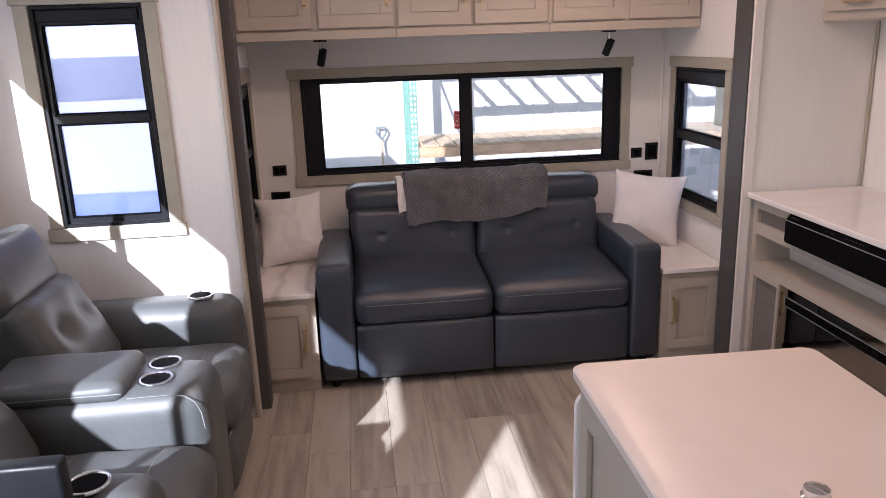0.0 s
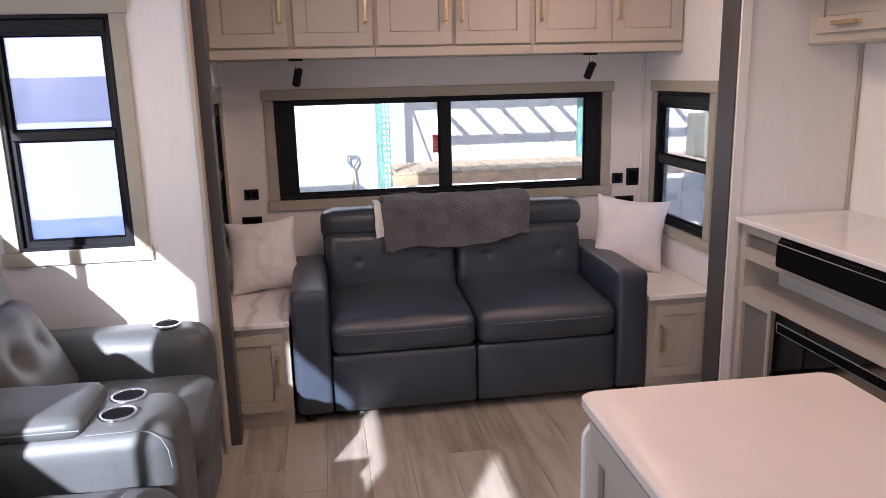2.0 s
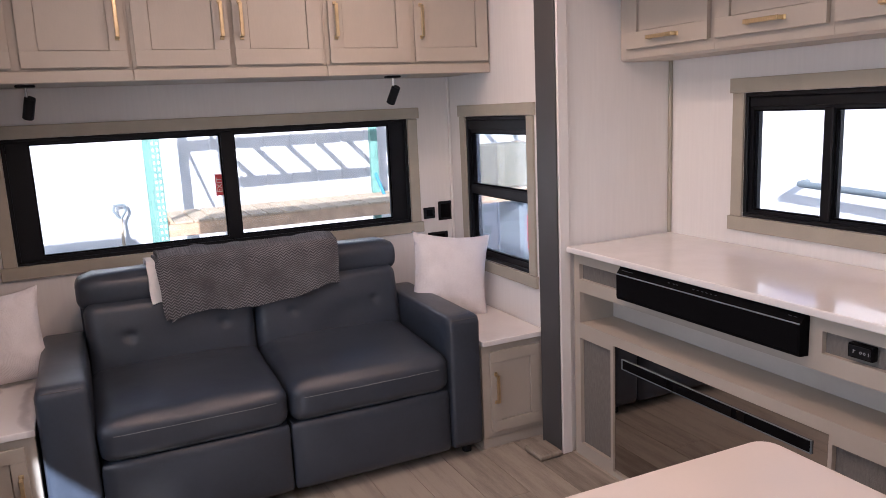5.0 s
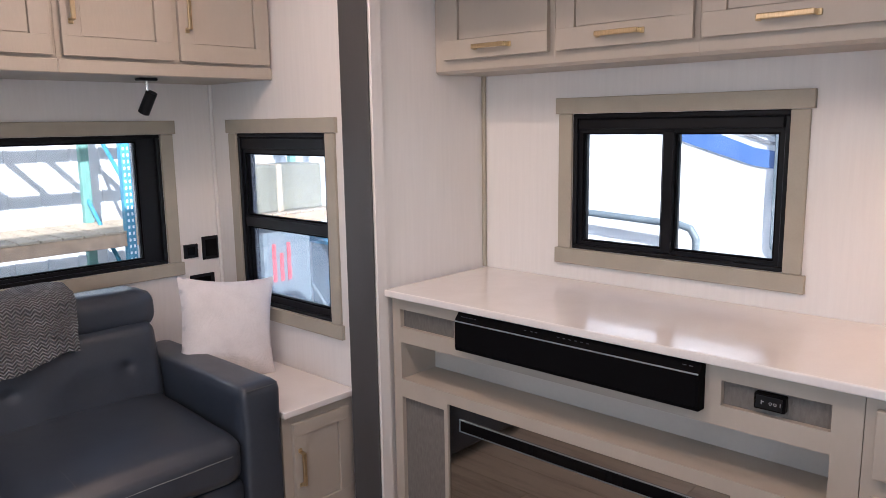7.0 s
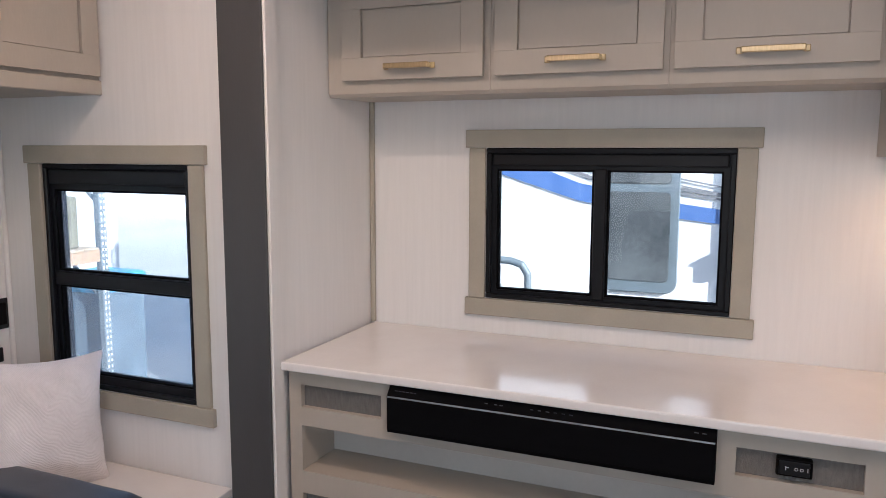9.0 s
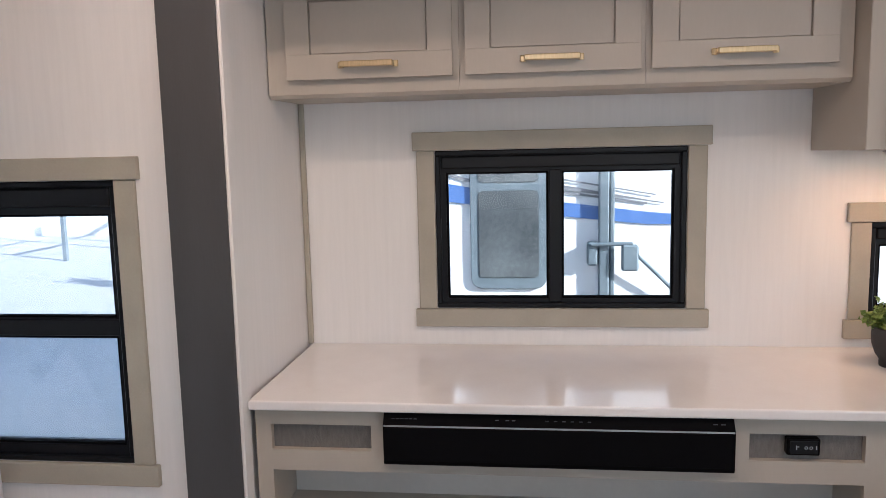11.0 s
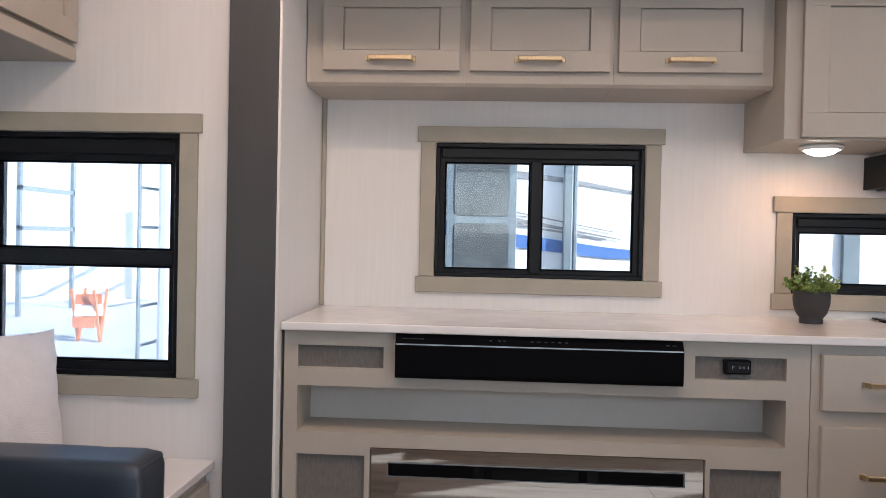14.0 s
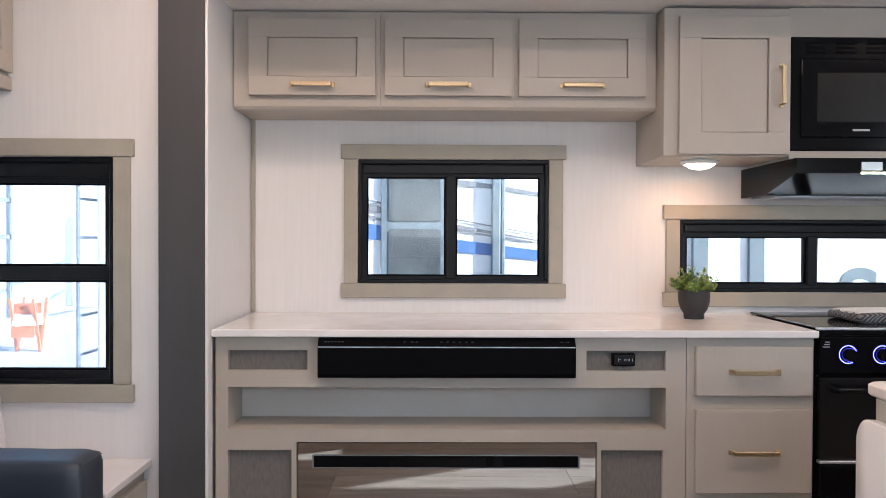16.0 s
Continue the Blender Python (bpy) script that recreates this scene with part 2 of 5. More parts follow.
def marble(name):
    m = material(name, (0.78, 0.76, 0.745), 0.2, vary=0.02, coat=0.3)
    n, l = m.node_tree.nodes, m.node_tree.links
    tc, no, wv, rp = (n.new("ShaderNodeTexCoord"), n.new("ShaderNodeTexNoise"), n.new("ShaderNodeTexWave"), n.new("ShaderNodeValToRGB"))
    no.inputs["Scale"].default_value, no.inputs["Detail"].default_value = 4, 6
    wv.inputs["Scale"].default_value, wv.inputs["Distortion"].default_value, wv.inputs["Detail"].default_value = 2.2, 6, 6
    l.new(tc.outputs["Object"], wv.inputs["Vector"])
    rp.color_ramp.elements[0].position, rp.color_ramp.elements[1].position = 0.0, 0.26
    rp.color_ramp.elements[0].color, rp.color_ramp.elements[1].color = (0.56, 0.53, 0.54, 1), (0.78, 0.76, 0.75, 1)
    l.new(wv.outputs["Fac"], rp.inputs[0])
    l.new(rp.outputs[0], n["Principled BSDF"].inputs["Base Color"])
    return m


M_MARBLE = marble("veined top")

# ---- tools ----
WORLD = {}


def box(bm, x0, x1, y0, y1, z0, z1, bevel=0.0, seg=1, turn=None):
    """A box, bevelled, added to bm. turn: a matrix applied about its centre."""
    c = Matrix.Translation(((x0 + x1) / 2, (y0 + y1) / 2, (z0 + z1) / 2))
    s = Matrix.Diagonal((abs(x1 - x0), abs(y1 - y0), abs(z1 - z0), 1))
    vs = bmesh.ops.create_cube(bm, size=1, matrix=c @ (turn or Matrix()) @ s)["verts"]
    if bevel:
        es = list({e for v in vs for e in v.link_edges})
        bmesh.ops.bevel(bm, geom=es, offset=min(bevel, 0.45 * min(abs(x1 - x0), abs(y1 - y0), abs(z1 - z0))), segments=seg, profile=0.5, affect="EDGES")
    return bm


def boxes(*rows, bevel=0.0, seg=1):
    bm = bmesh.new()
    for r in rows:
        box(bm, *r, bevel=bevel, seg=seg)
    return bm


def rod(bm, a, b, r, n=12, r2=None):
    a, b = Vector(a), Vector(b)
    d = b - a
    m = Matrix.Translation((a + b) / 2) @ d.to_track_quat("Z", "Y").to_matrix().to_4x4()
    bmesh.ops.create_cone(bm, cap_ends=True, segments=n, radius1=r, radius2=r if r2 is None else r2, depth=d.length, matrix=m)
    return bm


def pipe(bm, points, r, n=10):
    for a, b in zip(points, points[1:]):
        rod(bm, a, b, r, n)
    for p in points[1:-1]:
        bmesh.ops.create_uvsphere(bm, u_segments=n, v_segments=6, radius=r, matrix=Matrix.Translation(p))
    return bm


def lathe(bm, centre, profile, n=28):
    """Turns rows of (radius, height) about the vertical."""
    rings = []
    for r, z in profile:
        rings.append([bm.verts.new((centre[0] + r * math.cos(2 * math.pi * k / n), centre[1] + r * math.sin(2 * math.pi * k / n), centre[2] + z)) for k in range(n)])
    for a, b in zip(rings, rings[1:]):
        for k in range(n):
            bm.faces.new((a[k], a[(k + 1) % n], b[(k + 1) % n], b[k]))
    bm.faces.new(rings[0][::-1])
    bm.faces.new(rings[-1])
    return bm


def ring(bm, centre, r, t, n=28, m=8):
    rows = []
    for k in range(n):
        a = 2 * math.pi * k / n
        rows.append([bm.verts.new((centre[0] + (r + t * math.cos(2 * math.pi * j / m)) * math.cos(a), centre[1] + (r + t * math.cos(2 * math.pi * j / m)) * math.sin(a), centre[2] + t * math.sin(2 * math.pi * j / m))) for j in range(m)])
    for k in range(n):
        for j in range(m):
            bm.faces.new((rows[k][j], rows[(k + 1) % n][j], rows[(k + 1) % n][(j + 1) % m], rows[k][(j + 1) % m]))
    return bm


def cushion(bm, x0, x1, y0, y1, z0, z1, r=0.04, puff=(0, 0, 0), n=14, tufts=(), turn=None, crease=0.0, seed=0.0):
    """A rounded, padded block. puff: bulge of the faces across x, y, z. tufts: (x, y, z, radius, depth) pulls towards the centre."""
    t = bmesh.new()
    bmesh.ops.create_cube(t, size=2)
    bmesh.ops.subdivide_edges(t, edges=t.edges[:], cuts=n - 1, use_grid_fill=True)
    c = Vector(((x0 + x1) / 2, (y0 + y1) / 2, (z0 + z1) / 2))
    h = Vector(((x1 - x0) / 2, (y1 - y0) / 2, (z1 - z0) / 2))
    r = min(r, 0.95 * min(h))
    for v in t.verts:
        u = v.co.copy()
        w = Vector([math.copysign(abs(k) ** 0.8, k) if abs(k) < 1 else k for k in u])
        p = Vector([w[k] * h[k] for k in range(3)])
        inner = Vector([max(-(h[k] - r), min(h[k] - r, p[k])) for k in range(3)])
        q = p - inner
        if q.length > 1e-6:
            p = inner + q.normalized() * r if max(abs(u[k]) for k in range(3)) > 0.999 else p
        for k in range(3):
            o = [j for j in range(3) if j != k]
            f = (1 - u[o[0]] ** 2) * (1 - u[o[1]] ** 2)
            if abs(u[k]) > 0.5:
                p[k] += math.copysign(puff[k] * f, u[k])
        world_p = p + c
        if crease:
            p += q.normalized() * crease * noise.noise(world_p * 9 + Vector((seed, 0, 0))) if q.length > 1e-6 else Vector()
        for tx, ty, tz, tr, td in tufts:
            d = (world_p - Vector((tx, ty, tz))).length
            if d < 3 * tr:
                p -= (p - Vector([0 if abs(u[k]) > 0.999 else p[k] for k in range(3)])).normalized() * td * math.exp(-(d / tr) ** 2)
        v.co = p
    m = Matrix.Translation(c) @ (turn or Matrix())
    bmesh.ops.transform(t, matrix=m, verts=t.verts)
    me = bpy.data.meshes.new("tmp")
    t.to_mesh(me)
    t.free()
    bm.from_mesh(me)
    bpy.data.meshes.remove(me)
    return bm


def finish(name, bm, mat, smooth=None):
    bmesh.ops.recalc_face_normals(bm, faces=bm.faces)
    me = bpy.data.meshes.new(name)
    bm.to_mesh(me)
    bm.free()
    me.materials.append(mat)
    if smooth is not None:
        for p in me.polygons:
            p.use_smooth = True
        me.set_sharp_from_angle(angle=radians(smooth))
    return me


def thing(name, place, label, category, group="", kind=""):
    ob = new(name)
    ob.location = place
    ob.empty_display_size = 0.05
    WORLD[ob] = Vector(place)
    return tagged(ob, label, category, group, kind)


def part(name, bm, mat, parent, label="", smooth=None):
    bmesh.ops.translate(bm, vec=-WORLD[parent], verts=bm.verts)
    ob = new(name, finish(name, bm, mat, smooth))
    ob.parent = parent
    WORLD[ob] = WORLD[parent]
    return tagged(ob, label)


def lay_thread(ob, points, way, r):
    """A thread laid on the surface of ob, below the points in the direction way."""
    tree = BVHTree.FromPolygons([v.co[:] for v in ob.data.vertices], [p.vertices[:] for p in ob.data.polygons])
    laid = []
    for p in points:
        hit = tree.ray_cast(Vector(p) - WORLD[ob], Vector(way))[0]
        if hit is not None:
            laid.append(hit + WORLD[ob])
    return pipe(bmesh.new(), laid, r, 6)


def solid(name, bm, mat, label, category, kind="", smooth=None, group=""):
    ob = new(name, finish(name, bm, mat, smooth))
    WORLD[ob] = Vector()
    return tagged(ob, label, category, group, kind)


def wall(name, axis, at, thick, a0, a1, z0, z1, holes, mat, label):
    """A wall in the plane axis = at, running from a0 to a1, with openings (a0, a1, z0, z1) cut right through."""
    cuts_a = sorted({a0, a1, *[v for h in holes for v in h[:2]]})
    cuts_z = sorted({z0, z1, *[v for h in holes for v in h[2:]]})
    bm = bmesh.new()
    for p, q in zip(cuts_a, cuts_a[1:]):
        run = []
        for r, s in zip(cuts_z, cuts_z[1:]):
            if any(h[0] <= p and q <= h[1] and h[2] <= r and s <= h[3] for h in holes):
                continue
            if run and abs(run[-1][1] - r) < 1e-9:
                run[-1][1] = s
            else:
                run.append([r, s])
        for r, s in run:
            if axis == "y":
                box(bm, p, q, at, at + thick, r, s)
            else:
                box(bm, at, at + thick, p, q, r, s)
    bmesh.ops.remove_doubles(bm, verts=bm.verts, dist=1e-5)
    return solid(name, bm, mat, label, "wall", "structure")


class Face:
    """A flat working frame: u along the wall, v up, d out of it."""

    def __init__(self, origin, u, n):
        self.o, self.u, self.n = Vector(origin), Vector(u), Vector(n)

    def at(self, u, v, d=0.0):
        return self.o + self.u * u + Vector((0, 0, v)) + self.n * d

    def box(self, bm, u0, u1, v0, v1, d0, d1, bevel=0.0, seg=1):
        a, b = self.at(u0, v0, d0), self.at(u1, v1, d1)
        return box(bm, min(a.x, b.x), max(a.x, b.x), min(a.y, b.y), max(a.y, b.y), min(a.z, b.z), max(a.z, b.z), bevel, seg)


def handle(face, u, v, length, upright, parent, d=0.0):
    """A squared bar pull on two feet."""
    bm = bmesh.new()
    h, w = length / 2, 0.0075
    q = h - 0.011

    def block(a, b, c, e, d0, d1):
        if upright:
            face.box(bm, u + c, u + e, v + a, v + b, d0, d1, 0.002)
        else:
            face.box(bm, u + a, u + b, v + c, v + e, d0, d1, 0.002)

    block(-q, q, -w, w, d + 0.021, d + 0.031)
    for k in (-1, 1):
        a, b = sorted((k * h, k * (h - 0.016)))
        block(a, b, -w - 0.001, w + 0.001, d, d + 0.005)
        a, b = sorted((k * (h - 0.010), k * (h - 0.018)))
        block(a, b, -w + 0.0005, w - 0.0005, d + 0.003, d + 0.024)
    return part("handle", bm, M_GOLD, parent, "brushed brass bar handle")


def shaker_door(face, u0, u1, v0, v1, parent, name="door", rail=0.065, pull=None, thick=0.022, flat=False):
    bm = bmesh.new()
    if flat:
        face.box(bm, u0, u1, v0, v1, 0.001, thick, 0.003, 2)
        door = part(name, bm, M_CAB, parent)
    else:
        face.box(bm, u0 + 0.003, u1 - 0.003, v0 + 0.003, v1 - 0.003, 0.001, thick - 0.014)
        g = 0.0028
        face.box(bm, u0 + rail + g, u1 - rail - g, v0 + rail + g, v1 - rail - g, thick - 0.0145, thick - 0.0085, 0.001)
        door = part(name, bm, M_CAB, parent)
        for nm, r, t in (("rail", (u0, u1, v1 - rail, v1), 0), ("rail", (u0, u1, v0, v0 + rail), 0),
                         ("stile", (u0, u0 + rail, v0 + rail, v1 - rail), 0.0002), ("stile", (u1 - rail, u1, v0 + rail, v1 - rail), 0.0002)):
            q = bmesh.new()
            face.box(q, *r, thick - 0.0138, thick - t, 0.0007)
            part(nm, q, M_CAB, door)
    if pull:
        handle(face, pull[0], pull[1], pull[2], pull[3], door, thick)
    return door


def window(name, face, u0, u1, v0, v1, glass_panes, label, bars=(), trim=True, head=0.058, side=0.056, recess=0.0, deep=0.06, glass_mat=None, shade=0.0):
    """A black-framed window in its opening, with panes (u0, u1, v0, v1) and a flat taupe casing with a longer head and sill."""
    root = thing(name, face.at((u0 + u1) / 2, v0, 0), label, "window", kind="structure")
    outer = bmesh.new()
    us, vs = sorted({u0, u1, *[q for p in glass_panes for q in p[:2]]}), sorted({v0, v1, *[q for p in glass_panes for q in p[2:]]})
    for a, b in zip(us, us[1:]):
        run = []
        for c, d in zip(vs, vs[1:]):
            if any(p[0] <= a and b <= p[1] and p[2] <= c and d <= p[3] for p in glass_panes):
                continue
            if run and abs(run[-1][1] - c) < 1e-9:
                run[-1][1] = d
            else:
                run.append([c, d])
        for c, d in run:
            face.box(outer, a, b, c, d, -deep, -0.012)
    bmesh.ops.remove_doubles(outer, verts=outer.verts, dist=1e-5)
    part("window_frame", outer, M_BLACK, root, "black aluminium window frame")
    lip = bmesh.new()
    w = 0.016 if trim else 0.005
    for r in ((u0, u1, v1 - w, v1), (u0, u1, v0, v0 + w), (u0, u0 + w, v0 + w, v1 - w), (u1 - w, u1, v0 + w, v1 - w)):
        face.box(lip, *r, -0.013, 0.004, 0.003)
    part("inner_lip", lip, M_BLACK, root)
    if shade:
        sh = bmesh.new()
        face.box(sh, u0 + w + 0.004, u1 - w - 0.004, v1 - w - shade, v1 - w - 0.002, -0.0125, 0.0, 0.004)
        part("shade_cassette", sh, M_BLACK, root)
    for p in glass_panes:
        g = bmesh.new()
        face.box(g, p[0] - 0.004, p[1] + 0.004, p[2] - 0.004, p[3] + 0.004, -0.042, -0.038)
        ob = part("pane", g, glass_mat or M_GLASS, root, "clear window glass")
        ob.visible_shadow = False
        gk = bmesh.new()
        k = 0.006
        for r in ((p[0], p[1], p[3] - k, p[3]), (p[0], p[1], p[2], p[2] + k), (p[0], p[0] + k, p[2] + k, p[3] - k), (p[1] - k, p[1], p[2] + k, p[3] - k)):
            face.box(gk, *r, -0.034, -0.0165)
        part("gasket", gk, M_GASKET, root)
    for b in bars:
        bb = bmesh.new()
        face.box(bb, *b, -0.036, -0.004, 0.003)
        part("sash_bar", bb, M_BLACK, root)
    if trim:
        for nm, r in (("head_casing", (u0 - side - 0.012, u1 + side + 0.012, v1 + 0.001, v1 + head, 0.0, 0.017)),
                      ("window_sill", (u0 - side - 0.012, u1 + side + 0.012, v0 - head, v0 - 0.001, 0.0, 0.017)),
                      ("side_casing", (u0 - side, u0 - 0.001, v0, v1, 0.0, 0.013)),
                      ("side_casing", (u1 + 0.001, u1 + side, v0, v1, 0.0, 0.013))):
            t = bmesh.new()
            face.box(t, *r, 0.002)
            part(nm, t, M_TRIM, root, "taupe painted casing")
    return root


# ---- the shell ----
Z_TOP, Z_SLIDE = 2.40, 2.06
RIGHT, LEFT, REAR = 2.268, -0.165, 4.727
SLIDE_R, SLIDE_L, SLIDE_END = 2.825, -1.12, 3.615
# Seating slide-out ceiling, raised to hold the added sun opening.
Z_SEAT = 2.34

solid("floor", boxes((-0.24, 2.343, -2.6, 4.802, -0.06, -0.005), (-1.18, -0.24, -2.3, 3.66, -0.06, -0.005), (2.343, 2.90, 0.2, 3.66, -0.06, -0.005)), M_SUB, "dark subfloor under the wood-look planks", "floor", "structure")
solid("ceiling", boxes((-0.25, 2.35, -2.6, 4.82, Z_TOP, Z_TOP + 0.08)), M_CEIL, "flat off-white ceiling panel", "ceiling", "structure")
solid("ceiling_slide_kitchen", boxes((2.12, 2.92, 0.2, 3.70, Z_SLIDE, Z_SLIDE + 0.06)), M_CEIL, "off-white ceiling of the kitchen slide-out", "ceiling", "structure")
solid("ceiling_slide_seating", boxes((-1.19, -0.10, -2.3, 3.66, Z_SEAT, Z_SEAT + 0.05)), M_CEIL, "off-white ceiling of the seating slide-out", "ceiling", "structure")
wall("wall_rear", "y", REAR, 0.075, -0.25, 2.35, 0, Z_TOP, [(0.118, 2.011, 0.945, 1.50)], M_WALL, "off-white panelled rear wall with a wide window")
wall("wall_right_rear", "x", RIGHT, 0.075, 3.66, REAR, 0, Z_TOP, [(3.922, 4.53, 0.764, 1.50)], M_WALL, "off-white wall panel with faint vertical streaks")
wall("wall_left_rear", "x", LEFT - 0.075, 0.075, 3.66, REAR, 0, Z_TOP, [(4.02, 4.63, 0.764, 1.50)], M_WALL, "off-white wall panel beside the sofa")
wall("wall_kitchen_slide_end", "y", SLIDE_END, 0.045, 2.248, 2.90, 0, Z_SLIDE, [], M_WALL, "off-white end panel of the kitchen slide-out")
wall("wall_kitchen_slide", "x", SLIDE_R, 0.075, 0.25, SLIDE_END, 0, Z_SLIDE, [(2.43, 3.19, 1.062, 1.555), (0.83, 1.905, 1.03, 1.32)], M_WALL, "off-white slide-out wall with two windows")
wall("wall_kitchen_slide_near_end", "y", 0.2, 0.05, 2.27, 2.90, 0, Z_SLIDE, [], M_WALL, "off-white end panel of the slide-out")
wall("wall_header_kitchen", "x", RIGHT, 0.075, 0.2, 3.66, Z_SLIDE + 0.06, Z_TOP, [], M_WALL, "off-white header over the slide-out")
wall("wall_header_seating", "x", LEFT - 0.075, 0.075, -2.3, 3.66, Z_SEAT + 0.05, Z_TOP, [], M_WALL, "off-white header over the slide-out")
wall("wall_seating_slide_end", "y", 3.6, 0.06, -1.19, -0.135, 0, Z_SEAT, [(-0.85, -0.41, 0.962, 1.876)], M_WALL, "off-white slide-out end wall with a tall window")
# First hole is added for the sun patch; the others match sunlight inside.
wall("wall_seating_slide", "x", SLIDE_L - 0.06, 0.06, -2.25, 3.6, 0, Z_SEAT, [(-2.10, -0.95, 1.72, 2.33), (-0.11, 1.28, 1.25, 1.82), (1.64, 3.30, 1.25, 1.82)], M_WALL, "off-white slide-out wall behind the recliners")
wall("wall_seating_slide_near_end", "y", -2.3, 0.05, -1.18, -0.165, 0, Z_SEAT, [], M_WALL, "off-white slide-out end panel")
wall("wall_left_front", "x", LEFT - 0.075, 0.075, -2.6, -2.3, 0, Z_TOP, [], M_WALL, "off-white wall panel")
wall("wall_right_front", "x", RIGHT, 0.075, -2.6, 0.2, 0, Z_TOP, [], M_WALL, "off-white wall panel")
wall("wall_front", "y", -2.6, 0.075, -0.165, 2.268, 0, Z_TOP, [], M_WALL, "off-white wall panel")

# slide-out fascia posts and edge strips
solid("trim_post_kitchen", boxes((2.206, 2.2145, 3.611, 3.757, 0, Z_TOP - 0.001), (2.215, 2.267, 3.663, 3.755, 0, Z_TOP - 0.001), bevel=0.002), M_POST, "tall dark grey slide-out fascia post", "post", "structure")
solid("trim_post_seating", boxes((-0.134, -0.070, 3.664, 3.75, 0, Z_TOP - 0.001), bevel=0.004), M_POST, "tall dark grey slide-out fascia post", "post", "structure")
solid("trim_strip_kitchen", boxes((2.2155, 2.268, 3.604, 3.6145, 0.0, Z_SLIDE - 0.002), (2.2155, 2.2475, 3.6155, 3.659, 0.0, Z_SLIDE - 0.002), bevel=0.003), M_WALL, "white edge strip of the slide-out", "trim", "structure")
solid("floor_threshold", boxes((2.085, 2.205, 3.59, 3.73, 0.0005, 0.028), bevel=0.008), M_PLANK, "small wood-look threshold wedge at the slide-out", "trim", "structure")
solid("trim_strip_seating", boxes((-0.134, -0.115, 3.585, 3.661, 0, Z_SLIDE - 0.002), bevel=0.003), M_CAB, "pale edge strip of the slide-out", "trim", "structure")
solid("trim_corner_kitchen", boxes((2.808, 2.824, 3.598, 3.614, 0.945, 1.715), bevel=0.003), M_TRIM, "taupe corner bead", "trim", "structure")
solid("trim_corner_rear", boxes((2.252, 2.267, 4.711, 4.726, 0.5, 1.72), bevel=0.003), M_WALL, "white corner bead", "trim", "structure")
solid("trim_corner_rear_left", boxes((-0.164, -0.149, 4.711, 4.726, 0.5, 1.72), bevel=0.003), M_WALL, "white corner bead", "trim", "structure")

F_REAR = Face((0, REAR, 0), (1, 0, 0), (0, -1, 0))
F_RR = Face((RIGHT, 0, 0), (0, 1, 0), (-1, 0, 0))
F_LR = Face((LEFT, 0, 0), (0, 1, 0), (1, 0, 0))
F_KIT = Face((SLIDE_R, 0, 0), (0, 1, 0), (-1, 0, 0))
F_END = Face((0, 3.6, 0), (1, 0, 0), (0, -1, 0))
F_SEAT = Face((SLIDE_L, 0, 0), (0, 1, 0), (1, 0, 0))
window("window_rear", F_REAR, 0.118, 2.011, 0.945, 1.50, [(0.222, 1.04, 0.976, 1.474), (1.104, 1.915, 0.976, 1.474)], "wide black-framed sliding rear window with taupe casing", bars=[(1.042, 1.102, 0.965, 1.485)])
window("window_rear_right", F_RR, 3.922, 4.53, 0.764, 1.50, [(3.952, 4.50, 0.806, 1.099), (3.952, 4.50, 1.147, 1.416)], "black-framed double-hung window with taupe casing", bars=[(3.94, 4.51, 1.101, 1.145)], shade=0.05, glass_mat=M_GLARE)
wl = window("window_rear_left", F_LR, 4.02, 4.63, 0.764, 1.50, [(4.05, 4.60, 0.806, 1.099), (4.05, 4.60, 1.147, 1.416)], "black-framed double-hung window with taupe casing", bars=[(4.04, 4.61, 1.101, 1.145)], shade=0.05)
# Assumed shade, added to block sun leaking through; the sliver in view is dark.
part("sun_block_shade", boxes((LEFT - 0.028, LEFT - 0.022, 4.045, 4.605, 0.80, 1.45)), M_GASKET, wl, "lowered black roller shade added to block the sun")
window("window_kitchen_slide", F_KIT, 2.43, 3.19, 1.062, 1.555, [(2.464, 2.80, 1.09, 1.487), (2.842, 3.158, 1.09, 1.487)], "black-framed sliding window with taupe casing", bars=[(2.802, 2.84, 1.08, 1.492)], shade=0.04)
window("window_cooker", F_KIT, 0.83, 1.905, 1.03, 1.32, [(0.86, 1.346, 1.063, 1.252), (1.387, 1.875, 1.063, 1.252)], "low black-framed sliding window behind the cooker", bars=[(1.347, 1.386, 1.055, 1.256)], shade=0.035)
window("window_seating_end", F_END, -0.85, -0.41, 0.962, 1.876, [(-0.815, -0.445, 1.0, 1.40), (-0.815, -0.445, 1.44, 1.80)], "tall black-framed window with hazy glass and taupe casing", bars=[(-0.825, -0.435, 1.402, 1.438)], shade=0.05, glass_mat=M_HAZE)
# Out of view; a is added to throw the floor patch by the island.
for nm, u0, u1, v0, v1, bar in (("sun_opening_seating_a", -2.10, -0.95, 1.72, 2.33, None), ("window_seating_b", -0.11, 1.28, 1.25, 1.82, (0.60, 0.618)), ("window_seating_c", 1.64, 3.30, 1.25, 1.82, (2.57, 2.608))):
    window(nm, F_SEAT, u0, u1, v0, v1, [(u0 + 0.004, u1 - 0.004, v0 + 0.004, v1 - 0.004)], "unseen black-framed opening that lets the sun into the seating slide-out", bars=[(*bar, v0, v1)] if bar else (), trim=False, deep=0.055)
    # Added fill lamp standing in for sky light through each unseen window.
    area_lamp("window_fill_lamp", (SLIDE_L - 0.058, (u0 + u1) / 2, (v0 + v1) / 2), u1 - u0, v1 - v0, 3.8 * (u1 - u0) * (v1 - v0), (1.0, 0.96, 0.90), (1, 0, 0))

